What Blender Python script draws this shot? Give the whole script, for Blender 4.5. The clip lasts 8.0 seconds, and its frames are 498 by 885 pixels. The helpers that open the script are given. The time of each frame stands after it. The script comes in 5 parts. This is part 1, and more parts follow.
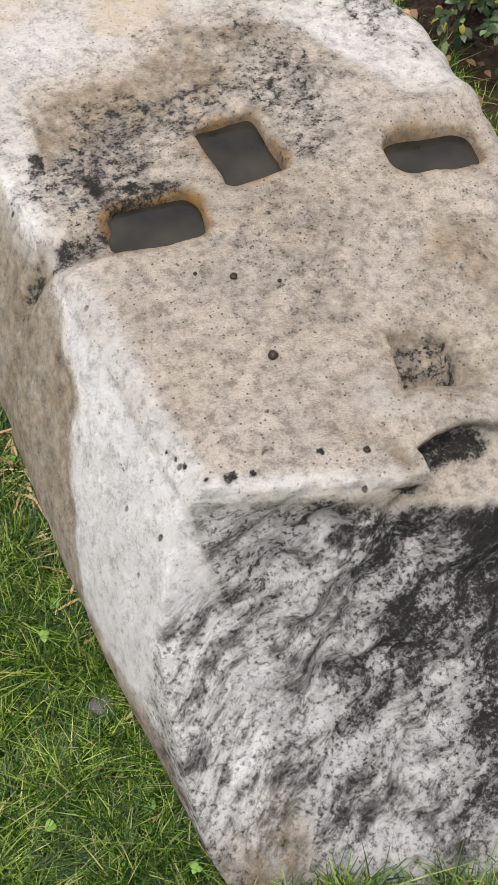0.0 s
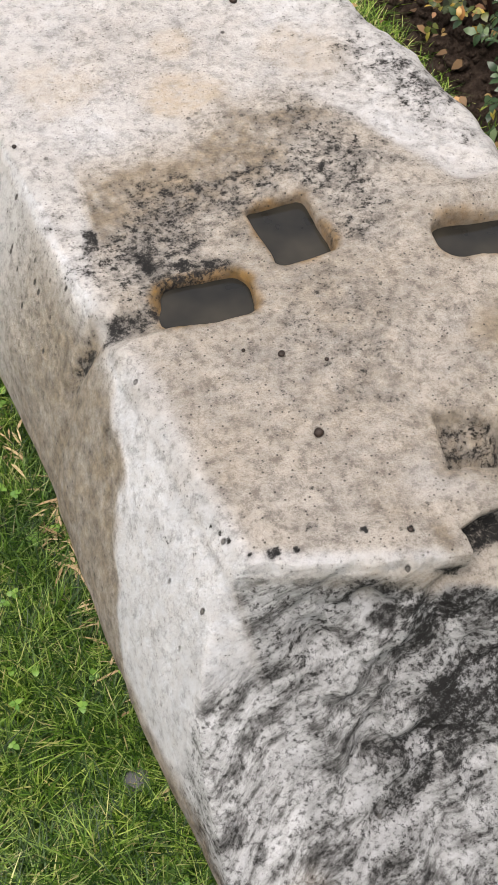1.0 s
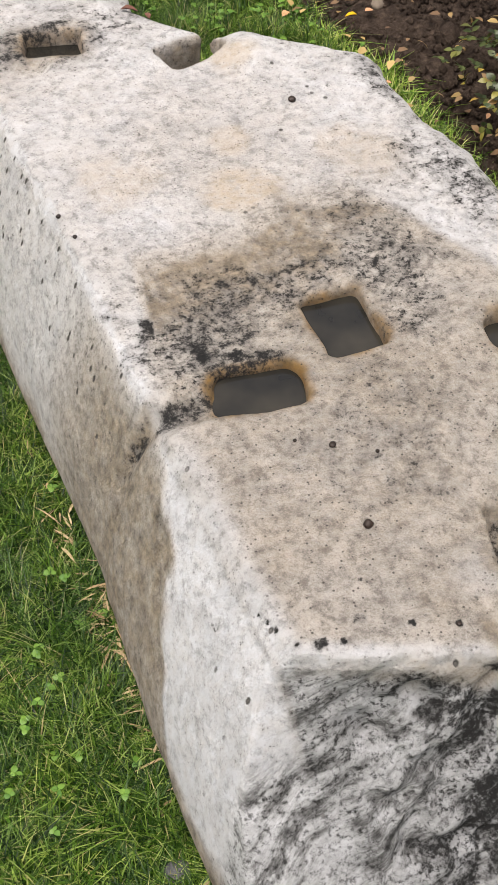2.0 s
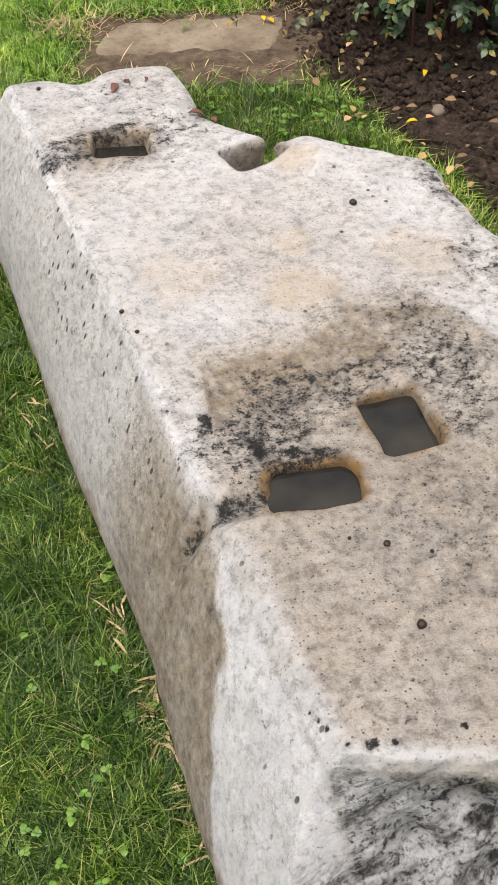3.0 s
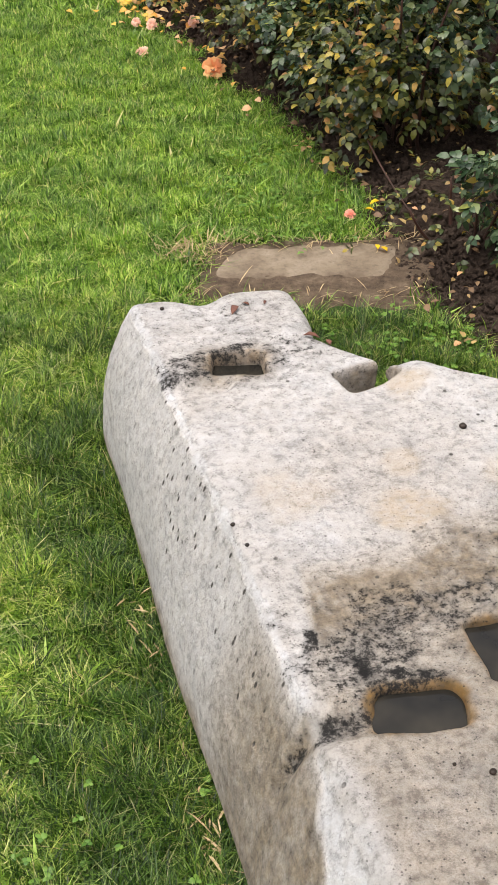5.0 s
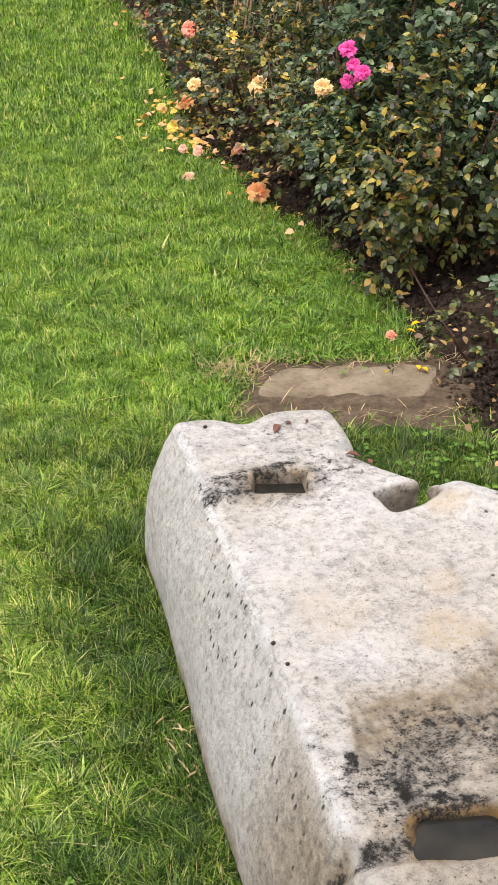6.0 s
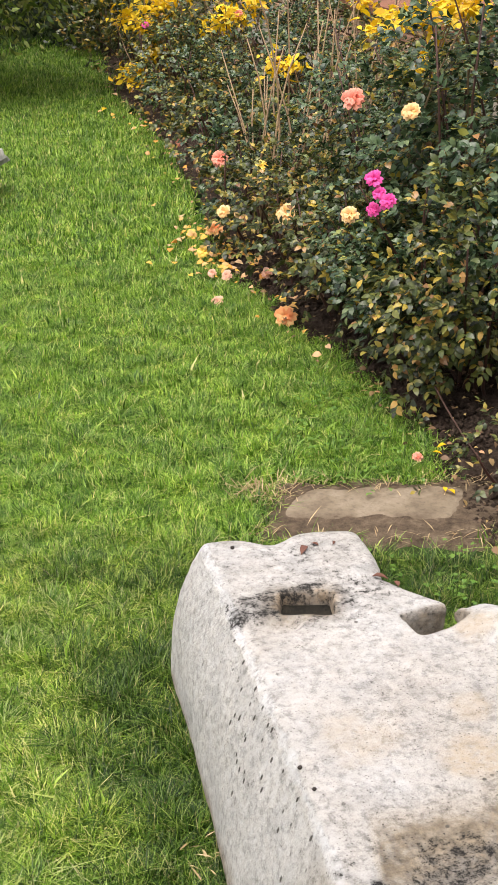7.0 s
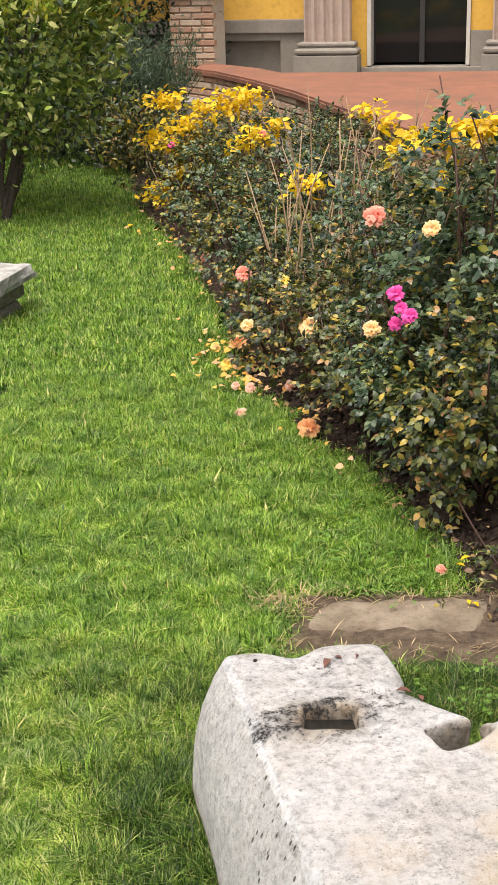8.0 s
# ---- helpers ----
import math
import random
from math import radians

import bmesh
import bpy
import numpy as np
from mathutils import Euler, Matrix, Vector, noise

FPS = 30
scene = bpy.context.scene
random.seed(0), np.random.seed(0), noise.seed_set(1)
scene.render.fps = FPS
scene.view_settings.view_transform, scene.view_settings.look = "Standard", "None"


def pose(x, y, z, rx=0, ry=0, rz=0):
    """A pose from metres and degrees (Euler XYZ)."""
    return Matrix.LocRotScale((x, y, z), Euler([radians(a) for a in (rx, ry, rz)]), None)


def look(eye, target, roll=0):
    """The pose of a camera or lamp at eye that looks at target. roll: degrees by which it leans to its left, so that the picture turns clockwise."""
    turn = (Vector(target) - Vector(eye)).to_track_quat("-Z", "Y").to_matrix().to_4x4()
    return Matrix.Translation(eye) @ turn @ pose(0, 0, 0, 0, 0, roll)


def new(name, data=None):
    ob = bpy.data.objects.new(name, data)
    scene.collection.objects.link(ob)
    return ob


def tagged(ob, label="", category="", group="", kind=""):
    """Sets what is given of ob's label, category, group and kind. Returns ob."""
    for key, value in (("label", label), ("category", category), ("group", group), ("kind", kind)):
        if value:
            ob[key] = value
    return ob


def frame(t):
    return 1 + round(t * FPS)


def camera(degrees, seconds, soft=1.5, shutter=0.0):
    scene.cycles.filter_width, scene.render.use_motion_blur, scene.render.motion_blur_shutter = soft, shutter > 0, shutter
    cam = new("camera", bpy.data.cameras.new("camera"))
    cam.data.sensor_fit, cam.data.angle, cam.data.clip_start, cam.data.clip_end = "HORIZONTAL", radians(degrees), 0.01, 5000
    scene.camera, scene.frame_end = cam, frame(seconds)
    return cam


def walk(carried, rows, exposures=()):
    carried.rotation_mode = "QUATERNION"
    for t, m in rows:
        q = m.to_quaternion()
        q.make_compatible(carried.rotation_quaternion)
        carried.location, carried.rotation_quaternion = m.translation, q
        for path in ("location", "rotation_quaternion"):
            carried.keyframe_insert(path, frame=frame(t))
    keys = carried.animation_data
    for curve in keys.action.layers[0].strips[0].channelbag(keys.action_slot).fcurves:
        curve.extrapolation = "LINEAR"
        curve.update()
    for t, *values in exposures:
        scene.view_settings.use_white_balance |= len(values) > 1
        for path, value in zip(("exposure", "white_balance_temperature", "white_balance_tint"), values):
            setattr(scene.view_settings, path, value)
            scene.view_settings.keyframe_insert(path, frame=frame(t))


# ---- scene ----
cam = camera(21.2, 8.0, soft=1.05)
PATH = [
    (0, (-0.157, 0.182, 1.742), (-0.065, 1.312, 0.094), 3.3),
    (0.5, (-0.160, 0.178, 1.745), (-0.096, 1.353, 0.128), 2.7),
    (1, (-0.166, 0.175, 1.751), (-0.132, 1.398, 0.169), 2.3),
    (1.5, (-0.169, 0.172, 1.755), (-0.170, 1.446, 0.213), 1.7),
    (3, (-0.179, 0.159, 1.773), (-0.302, 1.580, 0.371), 0.3),
    (3.5, (-0.184, 0.156, 1.780), (-0.349, 1.623, 0.431), 0.0),
    (4, (-0.188, 0.150, 1.787), (-0.396, 1.664, 0.497), -0.4),
    (4.5, (-0.191, 0.145, 1.794), (-0.443, 1.704, 0.566), -0.7),
    (6, (-0.196, 0.126, 1.811), (-0.563, 1.811, 0.799), -1.3),
    (6.5, (-0.195, 0.118, 1.819), (-0.591, 1.842, 0.885), -1.5),
    (7, (-0.195, 0.111, 1.823), (-0.615, 1.871, 0.970), -1.5),
    (7.5, (-0.193, 0.103, 1.829), (-0.636, 1.893, 1.055), -1.6),
    (8, (-0.193, 0.098, 1.832), (-0.657, 1.914, 1.133), -1.7),
]
walk(cam, [(t, look(eye, target, roll)) for t, eye, target, roll in PATH], exposures=[(0.0, 0.70, 6650, 12.5), (4.0, 0.68, 6650, 12.5), (6.0, 0.76, 6700, 12.5), (8.0, 0.86, 6750, 12.5)])

# ---------------------------------------------------------------- light: a bright overcast sky
world = bpy.data.worlds.new("overcast_sky")
scene.world = world
world.use_nodes = True
wn = world.node_tree
sky = wn.nodes.new("ShaderNodeTexSky")
sky.sky_type = "NISHITA"
sky.sun_disc = False
sky.sun_elevation = radians(75)
sky.sun_rotation = radians(-146)
sky.dust_density = 6.0
sky.air_density = 1.0
grey = wn.nodes.new("ShaderNodeHueSaturation")   # cloud takes most of the blue away
grey.inputs["Saturation"].default_value = 0.35
wn.links.new(sky.outputs[0], grey.inputs["Color"])
wn.links.new(grey.outputs[0], wn.nodes["Background"].inputs[0])
wn.nodes["Background"].inputs[1].default_value = 0.15
sun_data = bpy.data.lights.new("sun", "SUN")
sun_data.energy = 1.5
sun_data.angle = radians(60)
sun_data.color = (1.0, 0.96, 0.9)
sun = new("sun", sun_data)
sun.matrix_world = look((-1.0, -1.5, 6.8), (0, 0, 0))


# ---------------------------------------------------------------- small tools
def link_mesh(name, me, mat, parent=None, label=""):
    ob = new(name, me)
    if mat:
        me.materials.append(mat)
    if parent:
        ob.parent = parent
    if label:
        ob["label"] = label
    return ob


def part(name, bm, mat, parent=None, label="", smooth=False):
    me = bpy.data.meshes.new(name)
    bm.to_mesh(me)
    bm.free()
    if smooth:
        me.shade_smooth()
    return link_mesh(name, me, mat, parent, label)


def np_mesh(name, verts, faces, mat, parent=None, label="", smooth=False):
    """A mesh of equal-sided faces straight from arrays."""
    verts = np.asarray(verts, dtype=np.float32)
    faces = np.asarray(faces, dtype=np.int32)
    me = bpy.data.meshes.new(name)
    n, k = faces.shape
    me.vertices.add(len(verts))
    me.vertices.foreach_set("co", verts.ravel())
    me.loops.add(n * k)
    me.loops.foreach_set("vertex_index", faces.ravel())
    me.polygons.add(n)
    me.polygons.foreach_set("loop_start", np.arange(0, n * k, k, dtype=np.int32))
    me.update(calc_edges=True)
    if smooth:
        me.shade_smooth()
    return link_mesh(name, me, mat, parent, label)


def box(bm, x0, x1, y0, y1, z0, z1, bevel=0.0):
    vs = bmesh.ops.create_cube(bm, size=1)["verts"]
    for v in vs:
        v.co = Vector(((x0 + x1) / 2 + v.co.x * (x1 - x0), (y0 + y1) / 2 + v.co.y * (y1 - y0), (z0 + z1) / 2 + v.co.z * (z1 - z0)))
    if bevel:
        es = list({e for v in vs for e in v.link_edges})
        bmesh.ops.bevel(bm, geom=es, offset=bevel, segments=2, profile=0.7, affect="EDGES")


def hash3(ix, iy, iz, seed):
    h = (ix * 374761393 + iy * 668265263 + iz * 2147483647 + seed * 1274126177) & 0xFFFFFFFF
    h = ((h ^ (h >> 13)) * 1103515245) & 0xFFFFFFFF
    h = ((h ^ (h >> 15)) * 2246822519) & 0xFFFFFFFF
    return ((h ^ (h >> 16)) & 0xFFFF) / 65535.0


def vnoise(x, y, z, seed=0):
    """Smooth value noise in -1..1 on arrays."""
    fx, fy, fz = np.floor(x), np.floor(y), np.floor(z)
    ix, iy, iz = fx.astype(np.int64), fy.astype(np.int64), fz.astype(np.int64)
    a, b, c = x - fx, y - fy, z - fz
    a, b, c = a * a * (3 - 2 * a), b * b * (3 - 2 * b), c * c * (3 - 2 * c)
    out = 0
    for dx in (0, 1):
        for dy in (0, 1):
            for dz in (0, 1):
                w = (a if dx else 1 - a) * (b if dy else 1 - b) * (c if dz else 1 - c)
                out = out + w * hash3(ix + dx, iy + dy, iz + dz, seed)
    return out * 2 - 1


def fbm(x, y, z, octaves=4, seed=0):
    out, amp, total = 0, 1.0, 0
    for k in range(octaves):
        out = out + amp * vnoise(x * 2 ** k, y * 2 ** k, z * 2 ** k, seed + k)
        total += amp
        amp *= 0.5
    return out / total


def ss(e0, e1, x):
    t = np.clip((x - e0) / (e1 - e0), 0, 1)
    return t * t * (3 - 2 * t)


def smax(a, b, k):
    h = np.clip(0.5 + 0.5 * (a - b) / k, 0, 1)
    return b + (a - b) * h + k * h * (1 - h)


# ---------------------------------------------------------------- materials
class Nodes:
    """Short writing for node trees."""

    def __init__(self, name):
        self.mat = bpy.data.materials.new(name)
        self.mat.use_nodes = True
        self.tree = self.mat.node_tree
        self.bsdf = self.tree.nodes["Principled BSDF"]

    def node(self, kind, **sets):
        n = self.tree.nodes.new(kind)
        for key, value in sets.items():
            if key in ("operation", "blend_type", "data_type"):
                setattr(n, key, value)
        return n

    def link(self, a, b):
        self.tree.links.new(a, b)

    def put(self, socket, value):
        if hasattr(value, "is_linked"):
            self.link(value, socket)
        else:
            socket.default_value = value

    def coords(self, scale=(1, 1, 1), world_space=False):
        if world_space:
            src = self.node("ShaderNodeNewGeometry").outputs["Position"]
        else:
            src = self.node("ShaderNodeTexCoord").outputs["Object"]
        m = self.node("ShaderNodeMapping")
        m.inputs["Scale"].default_value = scale
        self.link(src, m.inputs[0])
        return m.outputs[0]

    def noise(self, scale, detail=4, rough=0.55, coords=None, distort=0.0):
        n = self.node("ShaderNodeTexNoise")
        n.inputs["Scale"].default_value = scale
        n.inputs["Detail"].default_value = detail
        n.inputs["Roughness"].default_value = rough
        n.inputs["Distortion"].default_value = distort
        if coords is not None:
            self.link(coords, n.inputs["Vector"])
        return n.outputs["Fac"]

    def ramp(self, value, stops):
        n = self.node("ShaderNodeValToRGB")
        e = n.color_ramp.elements
        while len(e) < len(stops):
            e.new(0.5)
        for el, (p, c) in zip(e, stops):
            el.position = p
            el.color = (c, c, c, 1) if isinstance(c, (int, float)) else (*c, 1)
        self.link(value, n.inputs[0])
        return n.outputs[0]

    def mix(self, fac, a, b, blend="MIX"):
        n = self.node("ShaderNodeMix", data_type="RGBA", blend_type=blend)
        self.put(n.inputs[0], fac)
        self.put(n.inputs[6], a if hasattr(a, "is_linked") else (*a, 1))
        self.put(n.inputs[7], b if hasattr(b, "is_linked") else (*b, 1))
        return n.outputs[2]

    def math(self, op, a, b=0.0):
        n = self.node("ShaderNodeMath", operation=op)
        self.put(n.inputs[0], a)
        self.put(n.inputs[1], b)
        return n.outputs[0]

    def random(self):
        return self.node("ShaderNodeNewGeometry").outputs["Random Per Island"]

    def bump(self, height, strength=0.3, distance=0.01, under=None):
        n = self.node("ShaderNodeBump")
        n.inputs["Strength"].default_value = strength
        n.inputs["Distance"].default_value = distance
        self.link(height, n.inputs["Height"])
        if under is not None:
            self.link(under, n.inputs["Normal"])
        return n.outputs[0]

    def done(self, color=None, rough=None, normal=None, spec=None):
        if color is not None:
            self.put(self.bsdf.inputs["Base Color"], color if hasattr(color, "is_linked") else (*color, 1))
        if rough is not None:
            self.put(self.bsdf.inputs["Roughness"], rough)
        if normal is not None:
            self.link(normal, self.bsdf.inputs["Normal"])
        if spec is not None:
            self.bsdf.inputs["Specular IOR Level"].default_value = spec
        return self.mat


def mat_marble():
    m = Nodes("weathered_marble")

    def channels(name):
        att = m.node("ShaderNodeAttribute")
        att.attribute_name = name
        sep = m.node("ShaderNodeSeparateColor")
        m.link(att.outputs["Color"], sep.inputs[0])
        return sep.outputs[0], sep.outputs[1], sep.outputs[2], att.outputs["Alpha"]

    def cells(scale, coords):
        n = m.node("ShaderNodeTexVoronoi")
        n.inputs["Scale"].default_value = scale
        m.link(coords, n.inputs["Vector"])
        pick = m.node("ShaderNodeSeparateColor")
        m.link(n.outputs["Color"], pick.inputs[0])
        return n.outputs["Distance"], pick.outputs[0]

    dark, brown, ochre, clean = channels("stain_shade")
    front, pitted, speckled, warm = channels("face")
    c = m.coords()
    turned = m.node("ShaderNodeMapping")
    turned.inputs["Rotation"].default_value = (0, radians(26), radians(8))
    m.link(c, turned.inputs[0])
    layers = m.node("ShaderNodeMapping")
    layers.inputs["Scale"].default_value = (0.8, 1.1, 3.6)
    m.link(turned.outputs[0], layers.inputs[0])
    layers = layers.outputs[0]
    grain = m.noise(380, 4, 0.65, c)
    fract = m.noise(52, 12, 0.84, c)
    speck = m.noise(120, 8, 0.72, c)
    mott = m.noise(48, 8, 0.68, c)
    soft = m.noise(14, 7, 0.64, c)
    big = m.noise(4.5, 6, 0.6, c)
    # worn upper face: beige-grey, with grain at every size and faint grey clouds
    base = m.mix(m.ramp(big, [(0.35, 0), (0.65, 1)]), (0.53, 0.465, 0.385), (0.61, 0.56, 0.495))
    base = m.mix(m.ramp(soft, [(0.46, 0), (0.66, 0.55)]), base, (0.38, 0.355, 0.325))
    base = m.mix(m.ramp(fract, [(0.49, 0), (0.59, 0.72)]), base, (0.16, 0.138, 0.115))
    base = m.mix(m.ramp(fract, [(0.38, 0.6), (0.47, 0)]), base, (0.70, 0.67, 0.61))
    base = m.mix(m.ramp(grain, [(0.54, 0), (0.68, 0.5)]), base, (0.16, 0.145, 0.125))
    # scoured stone: cool white
    white = m.mix(m.ramp(soft, [(0.3, 0), (0.7, 1)]), (0.645, 0.658, 0.675), (0.535, 0.548, 0.565))
    white = m.mix(m.ramp(fract, [(0.50, 0), (0.61, 0.6)]), white, (0.27, 0.27, 0.27))
    base = m.mix(m.math("MULTIPLY", clean, m.ramp(mott, [(0.3, 1), (0.65, 0.6)])), base, white)
    base = m.mix(m.math("MULTIPLY", warm, m.ramp(mott, [(0.3, 0.2), (0.6, 1)])), base, (0.56, 0.455, 0.325))
    # layered broken face
    lay = m.noise(15, 10, 0.74, layers, 0.12)
    broken = m.ramp(lay, [(0.40, (0.70, 0.70, 0.70)), (0.49, (0.52, 0.52, 0.51)), (0.56, (0.22, 0.217, 0.21)), (0.64, (0.06, 0.06, 0.057))])
    broken = m.mix(m.ramp(speck, [(0.50, 0), (0.62, 0.8)]), broken, (0.05, 0.048, 0.045))
    broken = m.mix(m.ramp(mott, [(0.30, 0.7), (0.42, 0)]), broken, (0.58, 0.58, 0.585))
    base = m.mix(front, base, broken)
    film_b = m.mix(m.ramp(mott, [(0.34, 0), (0.62, 1)]), (0.42, 0.335, 0.23), (0.14, 0.112, 0.08))
    base = m.mix(m.math("MULTIPLY", brown, m.ramp(m.noise(30, 6, 0.65, c), [(0.30, 0.3), (0.58, 1)])), base, film_b)
    rust = m.mix(m.ramp(mott, [(0.3, 0), (0.7, 1)]), (0.36, 0.20, 0.055), (0.17, 0.115, 0.05))
    base = m.mix(m.math("MULTIPLY", ochre, m.ramp(soft, [(0.3, 0.55), (0.55, 1)])), base, rust)
    # grey film, then dark lichen in dabs, plus the shadow painted at the hollow
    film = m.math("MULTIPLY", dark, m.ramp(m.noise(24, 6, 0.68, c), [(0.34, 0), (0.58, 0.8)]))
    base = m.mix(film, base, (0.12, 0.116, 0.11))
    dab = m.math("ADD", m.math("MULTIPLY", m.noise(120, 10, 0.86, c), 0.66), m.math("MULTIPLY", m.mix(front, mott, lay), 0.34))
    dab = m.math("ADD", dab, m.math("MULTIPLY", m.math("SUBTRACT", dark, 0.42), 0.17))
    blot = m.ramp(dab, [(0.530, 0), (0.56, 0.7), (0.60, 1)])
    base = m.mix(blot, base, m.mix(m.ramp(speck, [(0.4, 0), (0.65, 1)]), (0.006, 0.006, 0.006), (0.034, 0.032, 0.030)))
    # single dark points and the pits of the long side
    far, pick = cells(135, c)
    dot = m.math("MULTIPLY", m.ramp(far, [(0.16, 1), (0.26, 0)]), m.ramp(pick, [(0.70, 0), (0.72, 1)]))
    dot = m.math("MULTIPLY", dot, speckled)
    base = m.mix(dot, base, (0.06, 0.052, 0.046))
    far2, pick2 = cells(62, m.coords((1.0, 1.0, 0.5)))
    pit = m.math("MULTIPLY", m.ramp(m.math("ADD", far2, m.math("MULTIPLY", grain, 0.12)), [(0.22, 1), (0.33, 0)]), m.ramp(m.math("SUBTRACT", pick2, pitted), [(0.0, 1), (0.03, 0)]))
    base = m.mix(pit, base, (0.12, 0.11, 0.10))
    h = m.math("ADD", m.math("ADD", m.math("MULTIPLY", soft, 0.5), m.math("MULTIPLY", mott, 0.55)), m.math("ADD", m.math("MULTIPLY", fract, 0.5), m.math("MULTIPLY", grain, 0.10)))
    h = m.math("MULTIPLY", h, m.math("SUBTRACT", 1.0, m.math("MULTIPLY", clean, 0.5)))
    h = m.math("ADD", h, m.math("MULTIPLY", m.math("MULTIPLY", front, lay), -0.9))
    h = m.math("SUBTRACT", h, m.math("ADD", m.math("MULTIPLY", pit, 0.5), m.math("ADD", m.math("MULTIPLY", dot, 0.16), m.math("MULTIPLY", blot, 0.07))))
    rough = m.ramp(speck, [(0.3, 0.62), (0.7, 0.9)])
    return m.done(base, rough, m.bump(h, 1.0, 0.022), 0.2)


def mat_water():
    m = Nodes("still_rain_water")
    c = m.coords()
    m.bsdf.inputs["IOR"].default_value = 1.33
    col = m.mix(m.ramp(m.noise(9, 3, 0.5, c), [(0.35, 0), (0.7, 1)]), (0.010, 0.010, 0.009), (0.034, 0.030, 0.023))
    return m.done(col, 0.03, m.bump(m.noise(14, 2, 0.5, c), 0.03, 0.004), 0.6)


def leafy(m, color, rough, thin):
    """A thin leaf: gloss above, and light that comes through."""
    m.done(color, rough, None, 0.45)
    tr = m.node("ShaderNodeBsdfTranslucent")
    m.link(color, tr.inputs["Color"])
    mx = m.node("ShaderNodeMixShader")
    mx.inputs[0].default_value = thin
    m.link(m.bsdf.outputs[0], mx.inputs[1])
    m.link(tr.outputs[0], mx.inputs[2])
    m.link(mx.outputs[0], m.tree.nodes["Material Output"].inputs[0])
    return m.mat


def mat_grass(name, light, stops):
    m = Nodes(name)
    base = m.ramp(m.random(), stops)
    patch = m.noise(7.0, 6, 0.7, m.coords(world_space=True))
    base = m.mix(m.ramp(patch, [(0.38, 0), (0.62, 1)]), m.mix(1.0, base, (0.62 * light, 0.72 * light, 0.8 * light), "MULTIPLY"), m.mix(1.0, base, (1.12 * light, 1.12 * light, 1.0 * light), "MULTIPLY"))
    return leafy(m, base, 0.42, 0.45)


def mat_turf():
    m = Nodes("turf_floor")
    c = m.coords(world_space=True)
    a = m.ramp(m.noise(60, 5, 0.7, c), [(0.3, (0.014, 0.022, 0.005)), (0.55, (0.035, 0.062, 0.011)), (0.8, (0.055, 0.06, 0.022))])
    b = m.mix(m.ramp(m.noise(2.2, 5, 0.6, c), [(0.3, 0), (0.7, 0.7)]), a, (0.03, 0.06, 0.01))
    return m.done(b, 0.9, m.bump(m.noise(90, 5, 0.7, c), 0.8, 0.02), 0.2)


def mat_soil():
    m = Nodes("dark_bed_soil")
    c = m.coords(world_space=True)
    n1, n2 = m.noise(38, 6, 0.7, c), m.noise(130, 4, 0.6, c)
    col = m.ramp(n1, [(0.3, (0.022, 0.015, 0.011)), (0.55, (0.066, 0.046, 0.034)), (0.75, (0.14, 0.10, 0.075))])
    return m.done(col, 0.95, m.bump(m.math("ADD", n1, m.math("MULTIPLY", n2, 0.4)), 1.0, 0.03), 0.15)


def mat_slab():
    m = Nodes("worn_paving_slab")
    c = m.coords(world_space=True)
    a = m.ramp(m.noise(7, 6, 0.6, c), [(0.3, (0.085, 0.062, 0.042)), (0.5, (0.19, 0.15, 0.105)), (0.72, (0.30, 0.25, 0.19))])
    a = m.mix(m.ramp(m.noise(60, 5, 0.7, c), [(0.5, 0), (0.75, 0.6)]), a, (0.07, 0.052, 0.036))
    return m.done(a, 0.9, m.bump(m.noise(70, 5, 0.7, c), 0.5, 0.01), 0.2)


def mat_earth():
    m = Nodes("trodden_earth")
    c = m.coords(world_space=True)
    n1, n2 = m.noise(26, 6, 0.7, c), m.noise(120, 4, 0.6, c)
    col = m.ramp(n1, [(0.3, (0.05, 0.035, 0.024)), (0.55, (0.12, 0.088, 0.06)), (0.75, (0.20, 0.155, 0.105))])
    return m.done(col, 0.95, m.bump(m.math("ADD", n1, m.math("MULTIPLY", n2, 0.4)), 0.9, 0.02), 0.15)


EARTH = mat_earth()
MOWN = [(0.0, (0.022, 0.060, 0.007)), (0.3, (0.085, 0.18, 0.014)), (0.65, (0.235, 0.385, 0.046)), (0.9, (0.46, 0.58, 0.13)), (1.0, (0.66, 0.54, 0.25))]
# grass by the block: the shade there is put into darker stops
SHADED_STOPS = [(0.0, (0.010, 0.036, 0.005)), (0.4, (0.055, 0.14, 0.010)), (0.7, (0.20, 0.36, 0.036)), (0.92, (0.52, 0.66, 0.15)), (1.0, (0.72, 0.58, 0.28))]
# near lawn: dry tips, with its brighter light put into the stops
TIPPED_LIT = [(0.0, (0.03, 0.075, 0.008)), (0.3, (0.12, 0.23, 0.018)), (0.6, (0.31, 0.46, 0.055)), (0.82, (0.56, 0.64, 0.16)), (1.0, (0.76, 0.66, 0.34))]
LAWN, NEAR_LAWN = mat_grass("mown_grass_blades", 1.22, MOWN), mat_grass("dry_tipped_lit_grass_blades", 1.04, TIPPED_LIT)
MARBLE, WATER, GRASS, TURF, SOIL, SLAB = mat_marble(), mat_water(), mat_grass("shaded_grass_blades", 0.68, SHADED_STOPS), mat_turf(), mat_soil(), mat_slab()


# ---------------------------------------------------------------- the marble block
BLOCK_POSE = pose(-0.147, 1.043, 0, 0, 0, 25.83)   # local x: across the block, local y: along it
BLOCK_INV = BLOCK_POSE.inverted()
CELL = 0.0045


